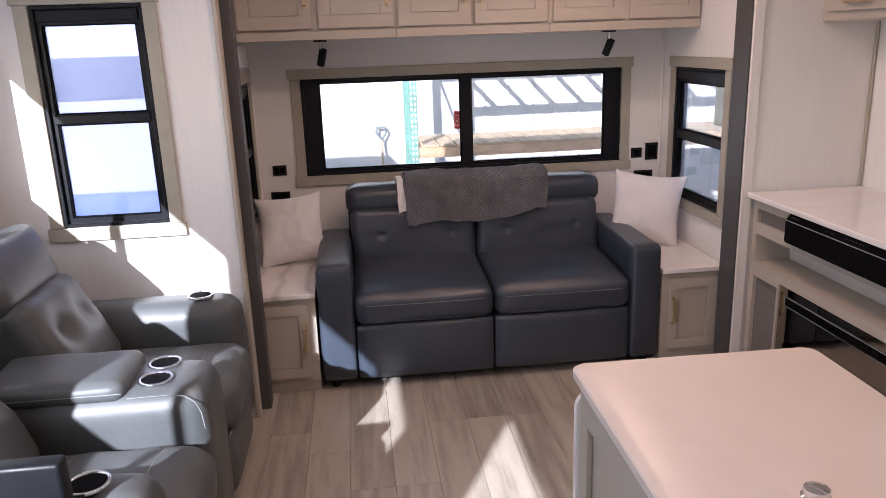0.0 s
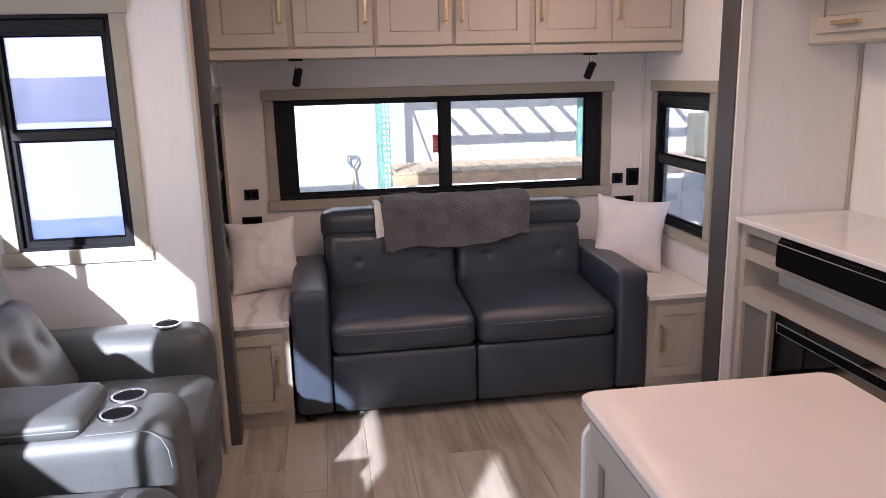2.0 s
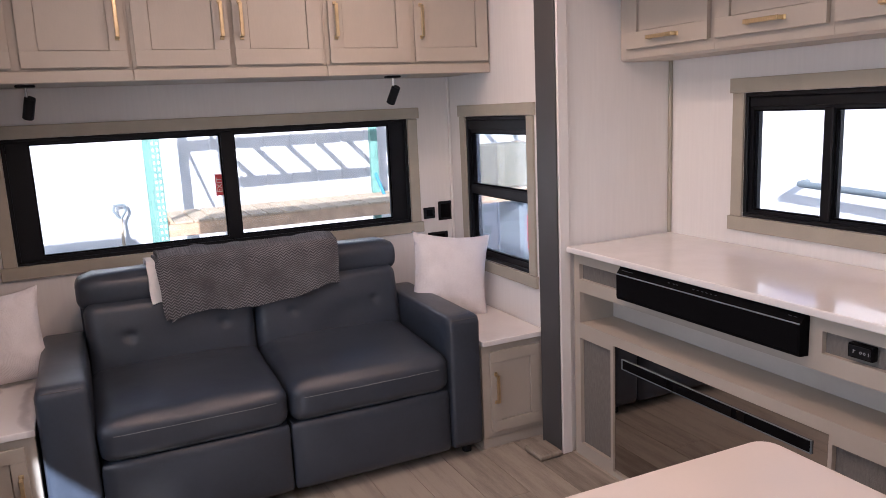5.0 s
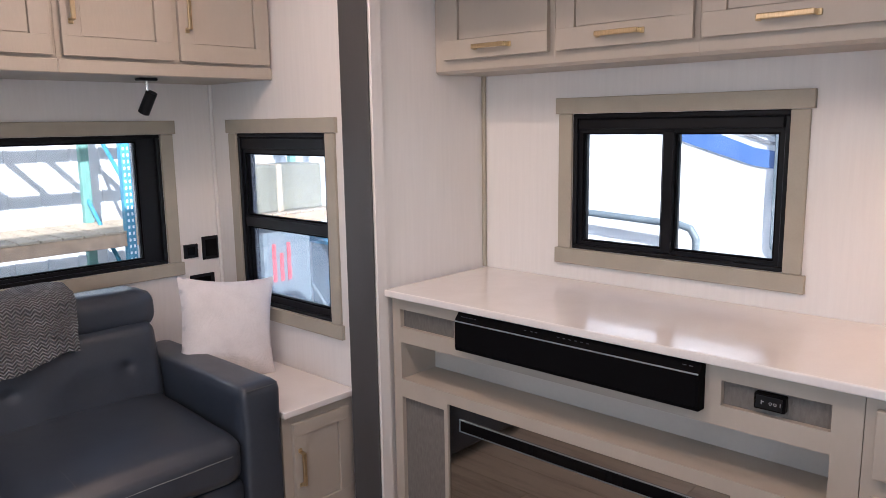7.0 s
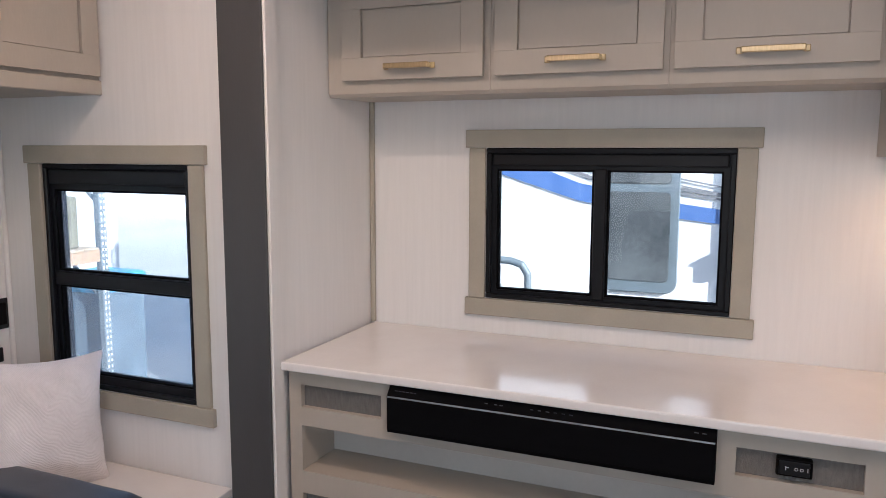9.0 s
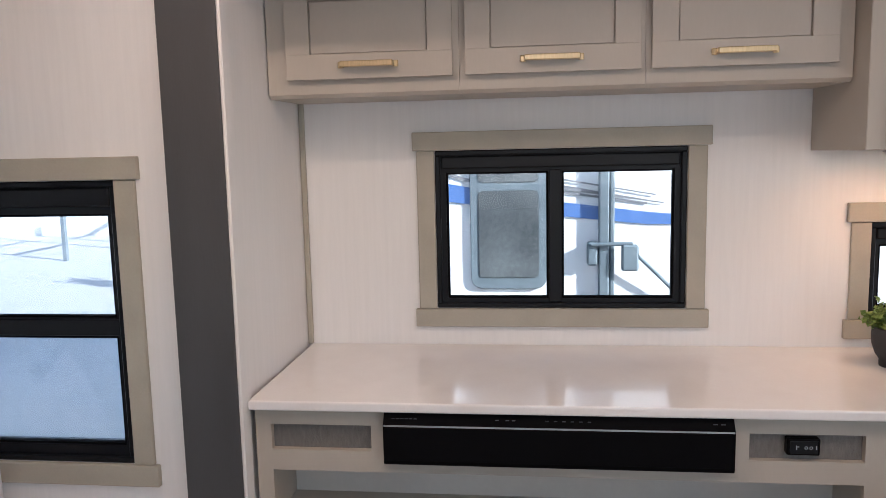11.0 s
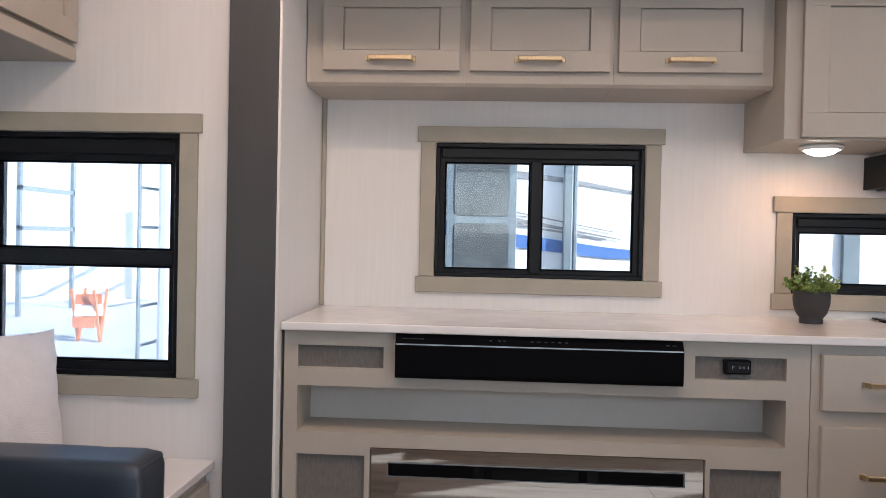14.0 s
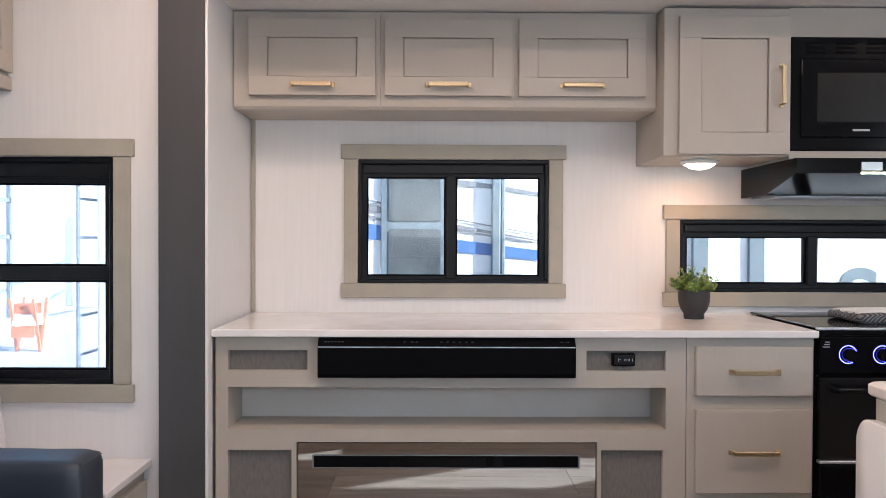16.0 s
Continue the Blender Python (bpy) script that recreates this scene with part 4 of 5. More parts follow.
def soundbar():
    root = thing("soundbar", (2.26, 2.84, 0.788), "long black soundbar with a silver line mounted under the counter", "soundbar")
    bm = bmesh.new()
    prof = [(0.0, 0.788), (0.036, 0.790), (0.040, 0.80), (0.040, 0.890), (0.018, 0.918), (0.0, 0.918)]
    for y in (2.426, 3.259):
        bm.faces.new([bm.verts.new((XF - 0.001 - d, y, z)) for d, z in prof])
    bm.verts.ensure_lookup_table()
    n = len(prof)
    for k in range(n):
        bm.faces.new((bm.verts[k], bm.verts[(k + 1) % n], bm.verts[n + (k + 1) % n], bm.verts[n + k]))
    part("case", bm, M_GASKET, root)
    g = boxes((XF - 0.0425, XF - 0.040, 2.43, 3.255, 0.802, 0.886), bevel=0.001)
    part("grille", g, M_GASKET, root, "black cloth grille")
    part("silver_line", boxes((XF - 0.0425, XF - 0.039, 2.428, 3.257, 0.8880, 0.8915)), M_STEEL, root, "thin silver line")
    turn = Matrix.Rotation(radians(-38), 4, "Y")
    marks = [(3.235 - 0.011 * k, 0.0035) for k in range(6)] + [(2.452, 0.005), (2.470, 0.005)] + [(y, 0.004) for y in (2.98, 2.955, 2.94, 2.86, 2.84, 2.82, 2.80, 2.78, 2.76)]
    for y, w in marks:
        part("printed_mark", box(bmesh.new(), XF - 0.0305, XF - 0.0295, y - w, y + w, 0.902, 0.907, turn=turn), M_MARK, root)


soundbar()


def rocker_switch():
    root = thing("rocker_switch", (2.27, 2.26, 0.82), "small black switch panel with three rockers", "switch")
    bm = bmesh.new()
    F_UNIT.box(bm, 2.225, 2.30, 0.824, 0.866, -0.018, 0.006, 0.004, 2)
    part("plate", bm, M_GLOSS, root)
    b = bmesh.new()
    F_UNIT.box(b, 2.231, 2.294, 0.829, 0.861, 0.005, 0.009, 0.003, 2)
    r = part("rocker", b, M_BLACK, root, "black double rocker with white symbols")
    for y in (2.2585, 2.2475):
        q = ring(bmesh.new(), (0, 0, 0), 0.0031, 0.0008, 16, 6)
        bmesh.ops.transform(q, matrix=Matrix.Translation((XF - 0.0094, y, 0.845)) @ Matrix.Rotation(radians(90), 4, "Y"), verts=q.verts)
        part("marking", q, M_PLASTIC, r, "white ring symbol")
    for rows in (((2.2345, 2.2362, 0.841, 0.850),), ((2.279, 2.281, 0.840, 0.850), (2.274, 2.279, 0.8462, 0.848))):
        q = bmesh.new()
        for w in rows:
            F_UNIT.box(q, *w, 0.0085, 0.0098)
        part("marking", q, M_PLASTIC, r, "white stroke symbol")


rocker_switch()


def drawer_unit():
    root = thing("drawer_cabinet", (2.5, 1.84, 0), "taupe kitchen drawer cabinet with brass pulls", "cabinet")
    part("body", boxes((XF, 2.82, 1.636, 2.054, 0.0, 0.918)), M_CAB, root)
    for v0, v1, flat in ((0.729, 0.891, True), (0.410, 0.684, True), (0.09, 0.365, True)):
        shaker_door(F_UNIT, 1.648, 2.029, v0, v1, root, "drawer", flat=True, pull=(1.838, (v0 + v1) / 2, 0.17, False))


drawer_unit()
solid("countertop", boxes((2.245, SLIDE_R - 0.002, 1.634, 3.603, 0.920, 0.945), bevel=0.005, seg=3), M_TOP, "long white solid-surface countertop", "countertop")


def wall_cupboards():
    f = Face((2.545, 0, 0), (0, 1, 0), (-1, 0, 0))
    cols = [(2.126, 2.583), (2.610, 3.065), (3.099, 3.552)]
    for k, (a, b) in enumerate(cols):
        e0 = 2.085 if k == 0 else (cols[k - 1][1] + a) / 2
        e1 = 3.611 if k == 2 else (b + cols[k + 1][0]) / 2
        root = thing("wall_cabinet", (2.7, (e0 + e1) / 2, 1.712), "taupe overhead cabinet with a flip-up shaker door", "cabinet", "overhead cabinets above the counter")
        bm = bmesh.new()
        prof = [(2.545, 2.056), (2.545, 1.716), (2.556, 1.706), (2.823, 1.709), (2.823, 2.056)]
        for y in (e0 + 0.0004, e1 - 0.0004):
            bm.faces.new([bm.verts.new((x, y, z)) for x, z in prof])
        bm.verts.ensure_lookup_table()
        for j in range(5):
            bm.faces.new((bm.verts[j], bm.verts[(j + 1) % 5], bm.verts[5 + (j + 1) % 5], bm.verts[5 + j]))
        part("body", bm, M_CAB, root)
        shaker_door(f, a, b, 1.753, 2.026, root, rail=0.066, pull=((a + b) / 2, 1.789, 0.165, False))


wall_cupboards()


def tall_wall_cabinet():
    root = thing("wall_cabinet", (2.6, 1.86, 1.53), "deep taupe overhead cabinet with one shaker door", "cabinet")
    part("body", boxes((2.455, 2.823, 1.640, 2.083, 1.532, 2.05), bevel=0.002), M_CAB, root)
    f = Face((2.455, 0, 0), (0, 1, 0), (-1, 0, 0))
    shaker_door(f, 1.648, 2.034, 1.538, 2.016, root, rail=0.075, pull=(1.681, 1.775, 0.155, True))
    lamp = thing("puck_light", (2.60, 1.905, 1.50), "round lit puck lamp under the overhead cabinet", "lamp")
    part("rim", lathe(bmesh.new(), (2.60, 1.905, 1.5315), [(0.066, 0.0), (0.07, -0.006), (0.062, -0.014), (0.05, -0.015)][::-1]), M_WHITE, lamp, smooth=40)
    part("lens", lathe(bmesh.new(), (2.60, 1.905, 1.5155), [(0.012, -0.017), (0.034, -0.012), (0.053, 0.0)]), M_LED, lamp, "glowing warm lens", smooth=60)


tall_wall_cabinet()
puck = bpy.data.lights.new("puck_lamp", "AREA")
puck.shape, puck.size, puck.energy, puck.color = "DISK", 0.1, 0.27, (1.0, 0.40, 0.12)
pk = new("puck_lamp", puck)
pk.matrix_world = look((2.60, 1.905, 1.495), (2.60, 1.905, 0))


def microwave():
    root = thing("microwave", (2.6, 1.25, 1.55), "black built-in microwave with vent slots and dark window", "microwave")
    part("body", boxes((2.46, 2.822, 0.86, 1.636, 1.553, 1.952), bevel=0.004), M_GLOSS, root)
    part("door", boxes((2.452, 2.4605, 1.05, 1.60, 1.60, 1.876), bevel=0.003), M_GLOSS, root)
    part("door_window", boxes((2.4505, 2.4522, 1.10, 1.545, 1.655, 1.825)), M_MWGLASS, root, "grey mesh microwave window")
    for r in range(3):
        for y in (1.545, 1.44, 1.335, 1.23):
            part("vent", boxes((2.4585, 2.4605, y - 0.035, y + 0.035, 1.895 + r * 0.016, 1.902 + r * 0.016)), M_GASKET, root)
    part("printed_mark", boxes((2.4498, 2.4506, 1.36, 1.42, 1.622, 1.629)), M_PLASTIC, root)
    part("top_filler", boxes((2.462, 2.822, 0.3, 1.639, 1.953, 2.055)), M_CAB, root)
    part("lower_filler", boxes((2.458, 2.822, 0.86, 1.639, 1.5195, 1.552)), M_CAB, root)


microwave()


def range_hood():
    root = thing("range_hood", (2.6, 1.4, 1.40), "black slanted range hood under the microwave", "range hood")
    bm = bmesh.new()
    prof = [(2.36, 1.518), (2.36, 1.466), (2.60, 1.405), (2.822, 1.405), (2.822, 1.518)]
    for y in (0.90, 1.66):
        bm.faces.new([bm.verts.new((x, y, z)) for x, z in prof])
    bm.verts.ensure_lookup_table()
    for j in range(5):
        bm.faces.new((bm.verts[j], bm.verts[(j + 1) % 5], bm.verts[5 + (j + 1) % 5], bm.verts[5 + j]))
    part("canopy", bm, M_GLOSS, root)
    part("light_strip", boxes((2.352, 2.3595, 1.10, 1.44, 1.464, 1.470)), M_LEDWARM, root, "thin lit strip")
    part("button_panel", boxes((2.355, 2.3595, 1.37, 1.44, 1.476, 1.504)), M_STEEL, root)
    part("printed_mark", boxes((2.3565, 2.3595, 1.25, 1.34, 1.486, 1.497)), M_PLASTIC, root)
    part("filter_rim", boxes((2.62, 2.81, 0.94, 1.62, 1.398, 1.4045), bevel=0.002), M_STEEL, root)


range_hood()


def cooker():
    root = thing("cooker", (2.5, 1.3, 0), "black gas cooker with blue-lit knobs and glass lid", "cooker")
    part("body", boxes((2.285, 2.82, 0.97, 1.628, 0.0, 0.905), bevel=0.004), M_GLOSS, root)
    part("control_panel", boxes((2.262, 2.2845, 0.972, 1.626, 0.80, 0.925), bevel=0.006, seg=2), M_GLOSS, root)
    part("oven_door", boxes((2.262, 2.2845, 0.975, 1.623, 0.52, 0.79), bevel=0.006, seg=2), M_BLACKGLASS, root)
    part("lower_drawer", boxes((2.262, 2.2845, 0.975, 1.623, 0.06, 0.505), bevel=0.006, seg=2), M_GLOSS, root)
    part("steel_strip", boxes((2.258, 2.2845, 0.975, 1.623, 0.507, 0.517), bevel=0.002), M_STEEL, root)
    hb = bmesh.new()
    pipe(hb, [(2.2615, 1.58, 0.75), (2.225, 1.58, 0.755), (2.225, 1.02, 0.755), (2.2615, 1.02, 0.75)], 0.009)
    part("oven_handle", hb, M_GLOSS, root, smooth=40)
    part("hob_glass", boxes((2.29, 2.81, 0.98, 1.625, 0.946, 0.953), bevel=0.002), M_BLACKGLASS, root)
    part("hob_rim", boxes((2.265, 2.2895, 0.975, 1.628, 0.9255, 0.944), bevel=0.003), M_GLOSS, root)
    part("hob_edge", boxes((2.264, 2.2895, 0.975, 1.628, 0.9445, 0.9515), bevel=0.002), M_STEEL, root)
    part("hob_back", boxes((2.29, 2.81, 0.98, 1.6, 0.9055, 0.9455)), M_GLOSS, root)
    for y in (1.532, 1.42, 1.31, 1.20, 1.09):
        k = rod(bmesh.new(), (2.2615, y, 0.866), (2.235, y, 0.866), 0.024, 24, 0.02)
        kn = part("knob", k, M_GLOSS, root, smooth=40)
        rg = ring(bmesh.new(), (0, 0, 0), 0.029, 0.0013)
        bmesh.ops.transform(rg, matrix=Matrix.Translation((2.2605, y, 0.866)) @ Matrix.Rotation(radians(90), 4, "Y"), verts=rg.verts)
        part("light_ring", rg, M_LEDBLUE, kn, "glowing blue ring")
    for k in range(3):
        part("printed_mark", boxes((2.261, 2.2619, 1.592, 1.615 - 0.004 * k, 0.889 + 0.008 * k, 0.892 + 0.008 * k)), M_PLASTIC, root)


cooker()


def dish_towel():
    root = thing("folded_towel", (2.45, 1.25, 0.953), "grey and white striped towel folded on the cooker", "towel")
    bm = bmesh.new()
    cushion(bm, 2.38, 2.60, 1.02, 1.43, 0.954, 0.985, 0.015, (0, 0, 0.006), 18, crease=0.006)
    part("cloth", bm, M_THROW, root, smooth=80)
    for k in range(4):
        b = bmesh.new()
        cushion(b, 2.40 + 0.05 * k, 2.425 + 0.05 * k, 1.03, 1.42, 0.982, 0.9915, 0.004, (0, 0, 0.003), 8)
        part("stripe", b, M_SHERPA, root, "white stripe", smooth=80)


dish_towel()


def potted_plant(x, y, z):
    root = thing("potted_plant", (x, y, z), "small green bushy plant in a matte black pot", "plant")
    pot = part("pot", lathe(bmesh.new(), (x, y, z), [(0.036, 0.0), (0.037, 0.012), (0.036, 0.018), (0.048, 0.035), (0.056, 0.06), (0.058, 0.085), (0.056, 0.108), (0.052, 0.108), (0.052, 0.09)]), M_POT, root, "matte black bulb-shaped pot", smooth=50)
    part("soil", rod(bmesh.new(), (x, y, z + 0.085), (x, y, z + 0.095), 0.0515, 24), M_SOIL, root)
    rng = random.Random(5)
    st, lv = bmesh.new(), bmesh.new()
    for k in range(110):
        a, tilt = rng.uniform(0, 6.283), 1.25 * rng.uniform(0, 1.0) ** 0.6
        base = Vector((x + 0.03 * math.cos(a) * rng.random(), y + 0.03 * math.sin(a) * rng.random(), z + 0.094))
        L = rng.uniform(0.05, 0.10) * (1.08 - 0.25 * tilt)
        way = Vector((math.cos(a) * tilt, math.sin(a) * tilt, 1.05 - 0.5 * tilt)).normalized()
        tip = base + way * L
        rod(st, base, tip, 0.0009, 5, 0.0006)
        for j in range(9):
            f = 0.35 + 0.65 * j / 8
            p = base + way * L * f
            out = (Vector((rng.uniform(-1, 1), rng.uniform(-1, 1), rng.uniform(-0.2, 0.9)))).normalized()
            side = out.cross(way)
            if side.length < 0.1:
                continue
            side.normalize()
            s = rng.uniform(0.008, 0.0135)
            up = side.cross(out).normalized() * s * 0.25
            q = [p, p + out * s * 0.6 + side * s * 0.55 + up, p + out * s * 1.5, p + out * s * 0.6 - side * s * 0.55 + up]
            lv.faces.new([lv.verts.new(v) for v in q])
    part("stems", st, M_LEAF, root)
    ob = part("foliage", lv, M_LEAF, root, "many small bright green leaves")
    ob["kind"] = "stuff"


potted_plant(2.62, 1.915, 0.945)


# ---- island ----
def rounded_slab(bm, a0, a1, b0, b1, r, c0, c1, flat="y"):
    """A slab with rounded corners in the a-b plane; flat: the axis of its thickness."""
    pts = []
    for cx, cy, s in ((a1 - r, b1 - r, 0), (a0 + r, b1 - r, 90), (a0 + r, b0 + r, 180), (a1 - r, b0 + r, 270)):
        for k in range(7):
            t = radians(s + 15 * k)
            pts.append((cx + r * math.cos(t), cy + r * math.sin(t)))
    mk = (lambda p, c: (p[0], c, p[1])) if flat == "y" else (lambda p, c: (p[0], p[1], c))
    e = 0.004
    rows = []
    mx, my = (a0 + a1) / 2, (b0 + b1) / 2
    for c, k in ((c0, e), (c0 + e, 0), (c1 - e, 0), (c1, e)):
        rows.append([bm.verts.new(mk((p[0] - math.copysign(k, p[0] - mx), p[1] - math.copysign(k, p[1] - my)), c)) for p in pts])
    n = len(pts)
    for a, b in zip(rows, rows[1:]):
        for k in range(n):
            bm.faces.new((a[k], a[(k + 1) % n], b[(k + 1) % n], b[k]))
    bm.faces.new(rows[0])
    bm.faces.new(rows[-1])
    return bm


ISLAND = Matrix.Translation((0.898, 1.915, 0)) @ Matrix.Rotation(radians(-1.0), 4, "Z") @ Matrix.Translation((-0.898, -1.915, 0))


def island():
    root = thing("kitchen_island", (1.2, 1.2, 0), "kitchen island with taupe panelled body and drop leaf", "island")

    def put(name, bm, mat, label="", smooth=None):
        bmesh.ops.transform(bm, matrix=ISLAND, verts=bm.verts)
        return part(name, bm, mat, root, label, smooth)

    put("body", boxes((0.935, 1.47, 0.2, 1.9165, 0.0, 0.892), bevel=0.003), M_CAB)
    f = Face((0.935, 0, 0), (0, 1, 0), (-1, 0, 0))
    for a, b in ((0.26, 0.79), (0.83, 1.35), (1.39, 1.90)):
        bm = bmesh.new()
        for r in ((a, b, 0.79, 0.86), (a, b, 0.06, 0.12), (a, a + 0.06, 0.12, 0.79), (b - 0.06, b, 0.12, 0.79)):
            f.box(bm, *r, 0.0005, 0.016, 0.002)
        put("side_panel", bm, M_CAB)
    put("drop_leaf", rounded_slab(bmesh.new(), 0.914, 1.505, 0.38, 0.845, 0.05, 1.917, 1.941), M_TOP, "white folded-down drop leaf", 40)
    top = solid("island_top", rounded_slab(bmesh.new(), 0.898, 1.515, 0.15, 1.922, 0.035, 0.893, 0.92, "z"), M_ISLAND_WARM, "white solid-surface island top with rounded corners", "countertop", smooth=40)
    top.data.transform(ISLAND)


island()


def faucet():
    root = thing("kitchen_faucet", (1.150, 1.315, 0.92), "chrome kitchen faucet on the island top", "faucet")
    part("base", lathe(bmesh.new(), (1.150, 1.315, 0.92), [(0.025, 0.0), (0.025, 0.004), (0.020, 0.007), (0.020, 0.012), (0.022, 0.014), (0.021, 0.019), (0.013, 0.021)]), M_CHROME, root, smooth=40)


faucet()

# ---- ceiling lights (unseen; assumed from warm walls, placed for brightness) ----
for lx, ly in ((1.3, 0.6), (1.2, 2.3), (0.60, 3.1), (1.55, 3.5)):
    q = thing("ceiling_light", (lx, ly, Z_TOP - 0.02), "unseen round flush warm ceiling light, assumed", "lamp", "ceiling lights")
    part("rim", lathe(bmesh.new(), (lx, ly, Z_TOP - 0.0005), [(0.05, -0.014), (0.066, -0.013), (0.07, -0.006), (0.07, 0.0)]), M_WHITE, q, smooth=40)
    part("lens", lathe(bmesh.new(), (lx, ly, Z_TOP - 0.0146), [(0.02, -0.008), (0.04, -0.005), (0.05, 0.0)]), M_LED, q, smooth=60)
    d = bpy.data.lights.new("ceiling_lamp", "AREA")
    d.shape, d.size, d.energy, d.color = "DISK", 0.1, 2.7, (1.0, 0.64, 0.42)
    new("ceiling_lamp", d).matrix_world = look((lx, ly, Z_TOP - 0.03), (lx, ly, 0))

# ---- outside ----
GROUND = -0.95
gb = bmesh.new()
bmesh.ops.create_grid(gb, x_segments=8, y_segments=8, size=400, matrix=Matrix.Translation((0, 0, GROUND)))
solid("ground", gb, M_CONCRETE, "pale sunlit concrete yard", "ground", "structure")


def neighbour():
    X = 5.15
    root = thing("travel_trailer", (6.4, 0.5, GROUND), "white travel trailer with blue and grey stripes parked alongside", "trailer")
    part("body", boxes((X, 7.6, -6.0, 5.30, -0.35, 2.75), bevel=0.08, seg=3), M_WHITE, root)
    f = Face((X, 0, 0), (0, 1, 0), (-1, 0, 0))
    d = part("door", rounded_slab_x(bmesh.new(), 2.80, 3.27, 0.70, 2.35, 0.07, X - 0.03, X - 0.001), M_RAIL, root, "silver-framed trailer door")
    for v0, v1 in ((0.77, 1.31), (1.36, 2.28)):
        part("door_glass", rounded_slab_x(bmesh.new(), 2.85, 3.22, v0, v1, 0.03, X - 0.036, X - 0.0305), M_SHADEGLASS, d, "dark reflective door glass")

    def stripe(rows, mat, dd, name="stripe"):
        bm = bmesh.new()
        up = [bm.verts.new(f.at(y, z + w / 2, dd * 3)) for y, z, w in rows]
        dn = [bm.verts.new(f.at(y, z - w / 2, dd * 3)) for y, z, w in rows]
        for k in range(len(rows) - 1):
            bm.faces.new((up[k], up[k + 1], dn[k + 1], dn[k]))
        bmesh.ops.recalc_face_normals(bm, faces=bm.faces)
        bmesh.ops.solidify(bm, geom=bm.faces[:], thickness=0.002)
        part(name, bm, mat, root)

    stripe([(5.1, 1.98, 0.17), (4.4, 1.68, 0.16), (3.9, 1.47, 0.14), (3.4, 1.30, 0.11), (2.8, 1.20, 0.09), (2.2, 1.13, 0.075), (1.55, 1.10, 0.02)], M_BLUE, 0.003)
    stripe([(5.1, 2.12, 0.03), (4.0, 1.62, 0.025), (3.3, 1.38, 0.02), (2.2, 1.22, 0.012)], M_GREYSTRIPE, 0.003)
    stripe([(3.4, 1.47, 0.05), (2.75, 1.33, 0.03), (2.1, 1.22, 0.006)], M_GREYSTRIPE, 0.004)
    stripe([(3.4, 1.52, 0.014), (2.75, 1.38, 0.012), (2.15, 1.27, 0.008)], M_GREYSTRIPE, 0.004)
    stripe([(2.9, 1.66, 0.05), (2.4, 1.60, 0.03), (1.8, 1.50, 0.008)], M_GREYSTRIPE, 0.003)
    part("awning_arm", boxes((X - 0.07, X - 0.001, 2.43, 2.49, -0.3, 2.7), bevel=0.008), M_RAIL, root)
    part("awning_arm", boxes((X - 0.045, X - 0.001, 2.395, 2.425, -0.3, 2.7), bevel=0.008), M_RAIL, root)
    br = boxes((X - 0.08, X - 0.001, 2.50, 2.56, 0.85, 0.99), bevel=0.01)
    part("bracket", br, M_RAIL, root)
    br = boxes((X - 0.12, X - 0.06, 2.26, 2.36, 0.82, 0.98), bevel=0.012)
    pipe(br, [(X - 0.09, 2.54, 0.98), (X - 0.10, 2.30, 0.985), (X - 0.10, 2.25, 0.90), (X - 0.05, 1.95, 0.60)], 0.012)
    part("door_latch", br, M_RAIL, root)
    rail = pipe(bmesh.new(), [(X - 0.01, 4.75, 0.90), (X - 0.12, 4.72, 0.90), (X - 0.13, 3.80, 0.86), (X - 0.13, 3.73, 0.84), (X - 0.13, 3.69, 0.78), (X - 0.13, 3.68, 0.30), (X - 0.01, 3.68, 0.25)], 0.024, 14)
    part("grab_rail", rail, M_RAIL, root, "bent silver grab rail", smooth=50)
    ld = bmesh.new()
    for x in (X + 0.05, X + 0.42):
        pipe(ld, [(x, 5.31, 2.6), (x, 5.43, 2.55), (x, 5.43, 0.0), (x, 5.31, -0.1)], 0.014)
    for k in range(9):
        rod(ld, (X + 0.05, 5.43, 0.12 + 0.28 * k), (X + 0.42, 5.43, 0.12 + 0.28 * k), 0.011)
    part("ladder", ld, M_RAIL, root, "silver rear ladder")
    for a, b, c, dd in ((0.75, 1.42, 1.1, 2.0), (-1.8, -0.9, 1.3, 2.0)):
        part("window", rounded_slab_x(bmesh.new(), a, b, c + 0.35, dd + 0.1, 0.05, X - 0.012, X - 0.001), M_SHADEGLASS, root)
    for y in (0.55, 0.95):
        part("panel_strip", boxes((X - 0.03, X - 0.001, y, y + 0.12, 0.5, 1.5), bevel=0.01), M_RAIL, root)
    for y in (-1.6, -0.7):
        w = rod(bmesh.new(), (X + 0.02, y, GROUND + 0.36), (X + 0.24, y, GROUND + 0.36), 0.36, 32)
        wh = part("wheel", w, M_GASKET, root, smooth=40)
        part("rim", rod(bmesh.new(), (X + 0.01, y, GROUND + 0.36), (X + 0.03, y, GROUND + 0.36), 0.21, 24), M_RAIL, wh)
    tc = bpy.data.curves.new("lettering", "FONT")
    tc.body, tc.size, tc.extrude, tc.align_x = "S", 0.66, 0.002, "CENTER"
    tc.offset = 0.012
    tc.materials.append(M_RAIL)
    t = new("lettering", tc)
    t.parent = root
    t.matrix_basis = Matrix.Translation(Vector((X - 0.006, -0.13, 0.58)) - WORLD[root]) @ Matrix.Rotation(radians(-90), 4, "Z") @ Matrix.Rotation(radians(90), 4, "X")


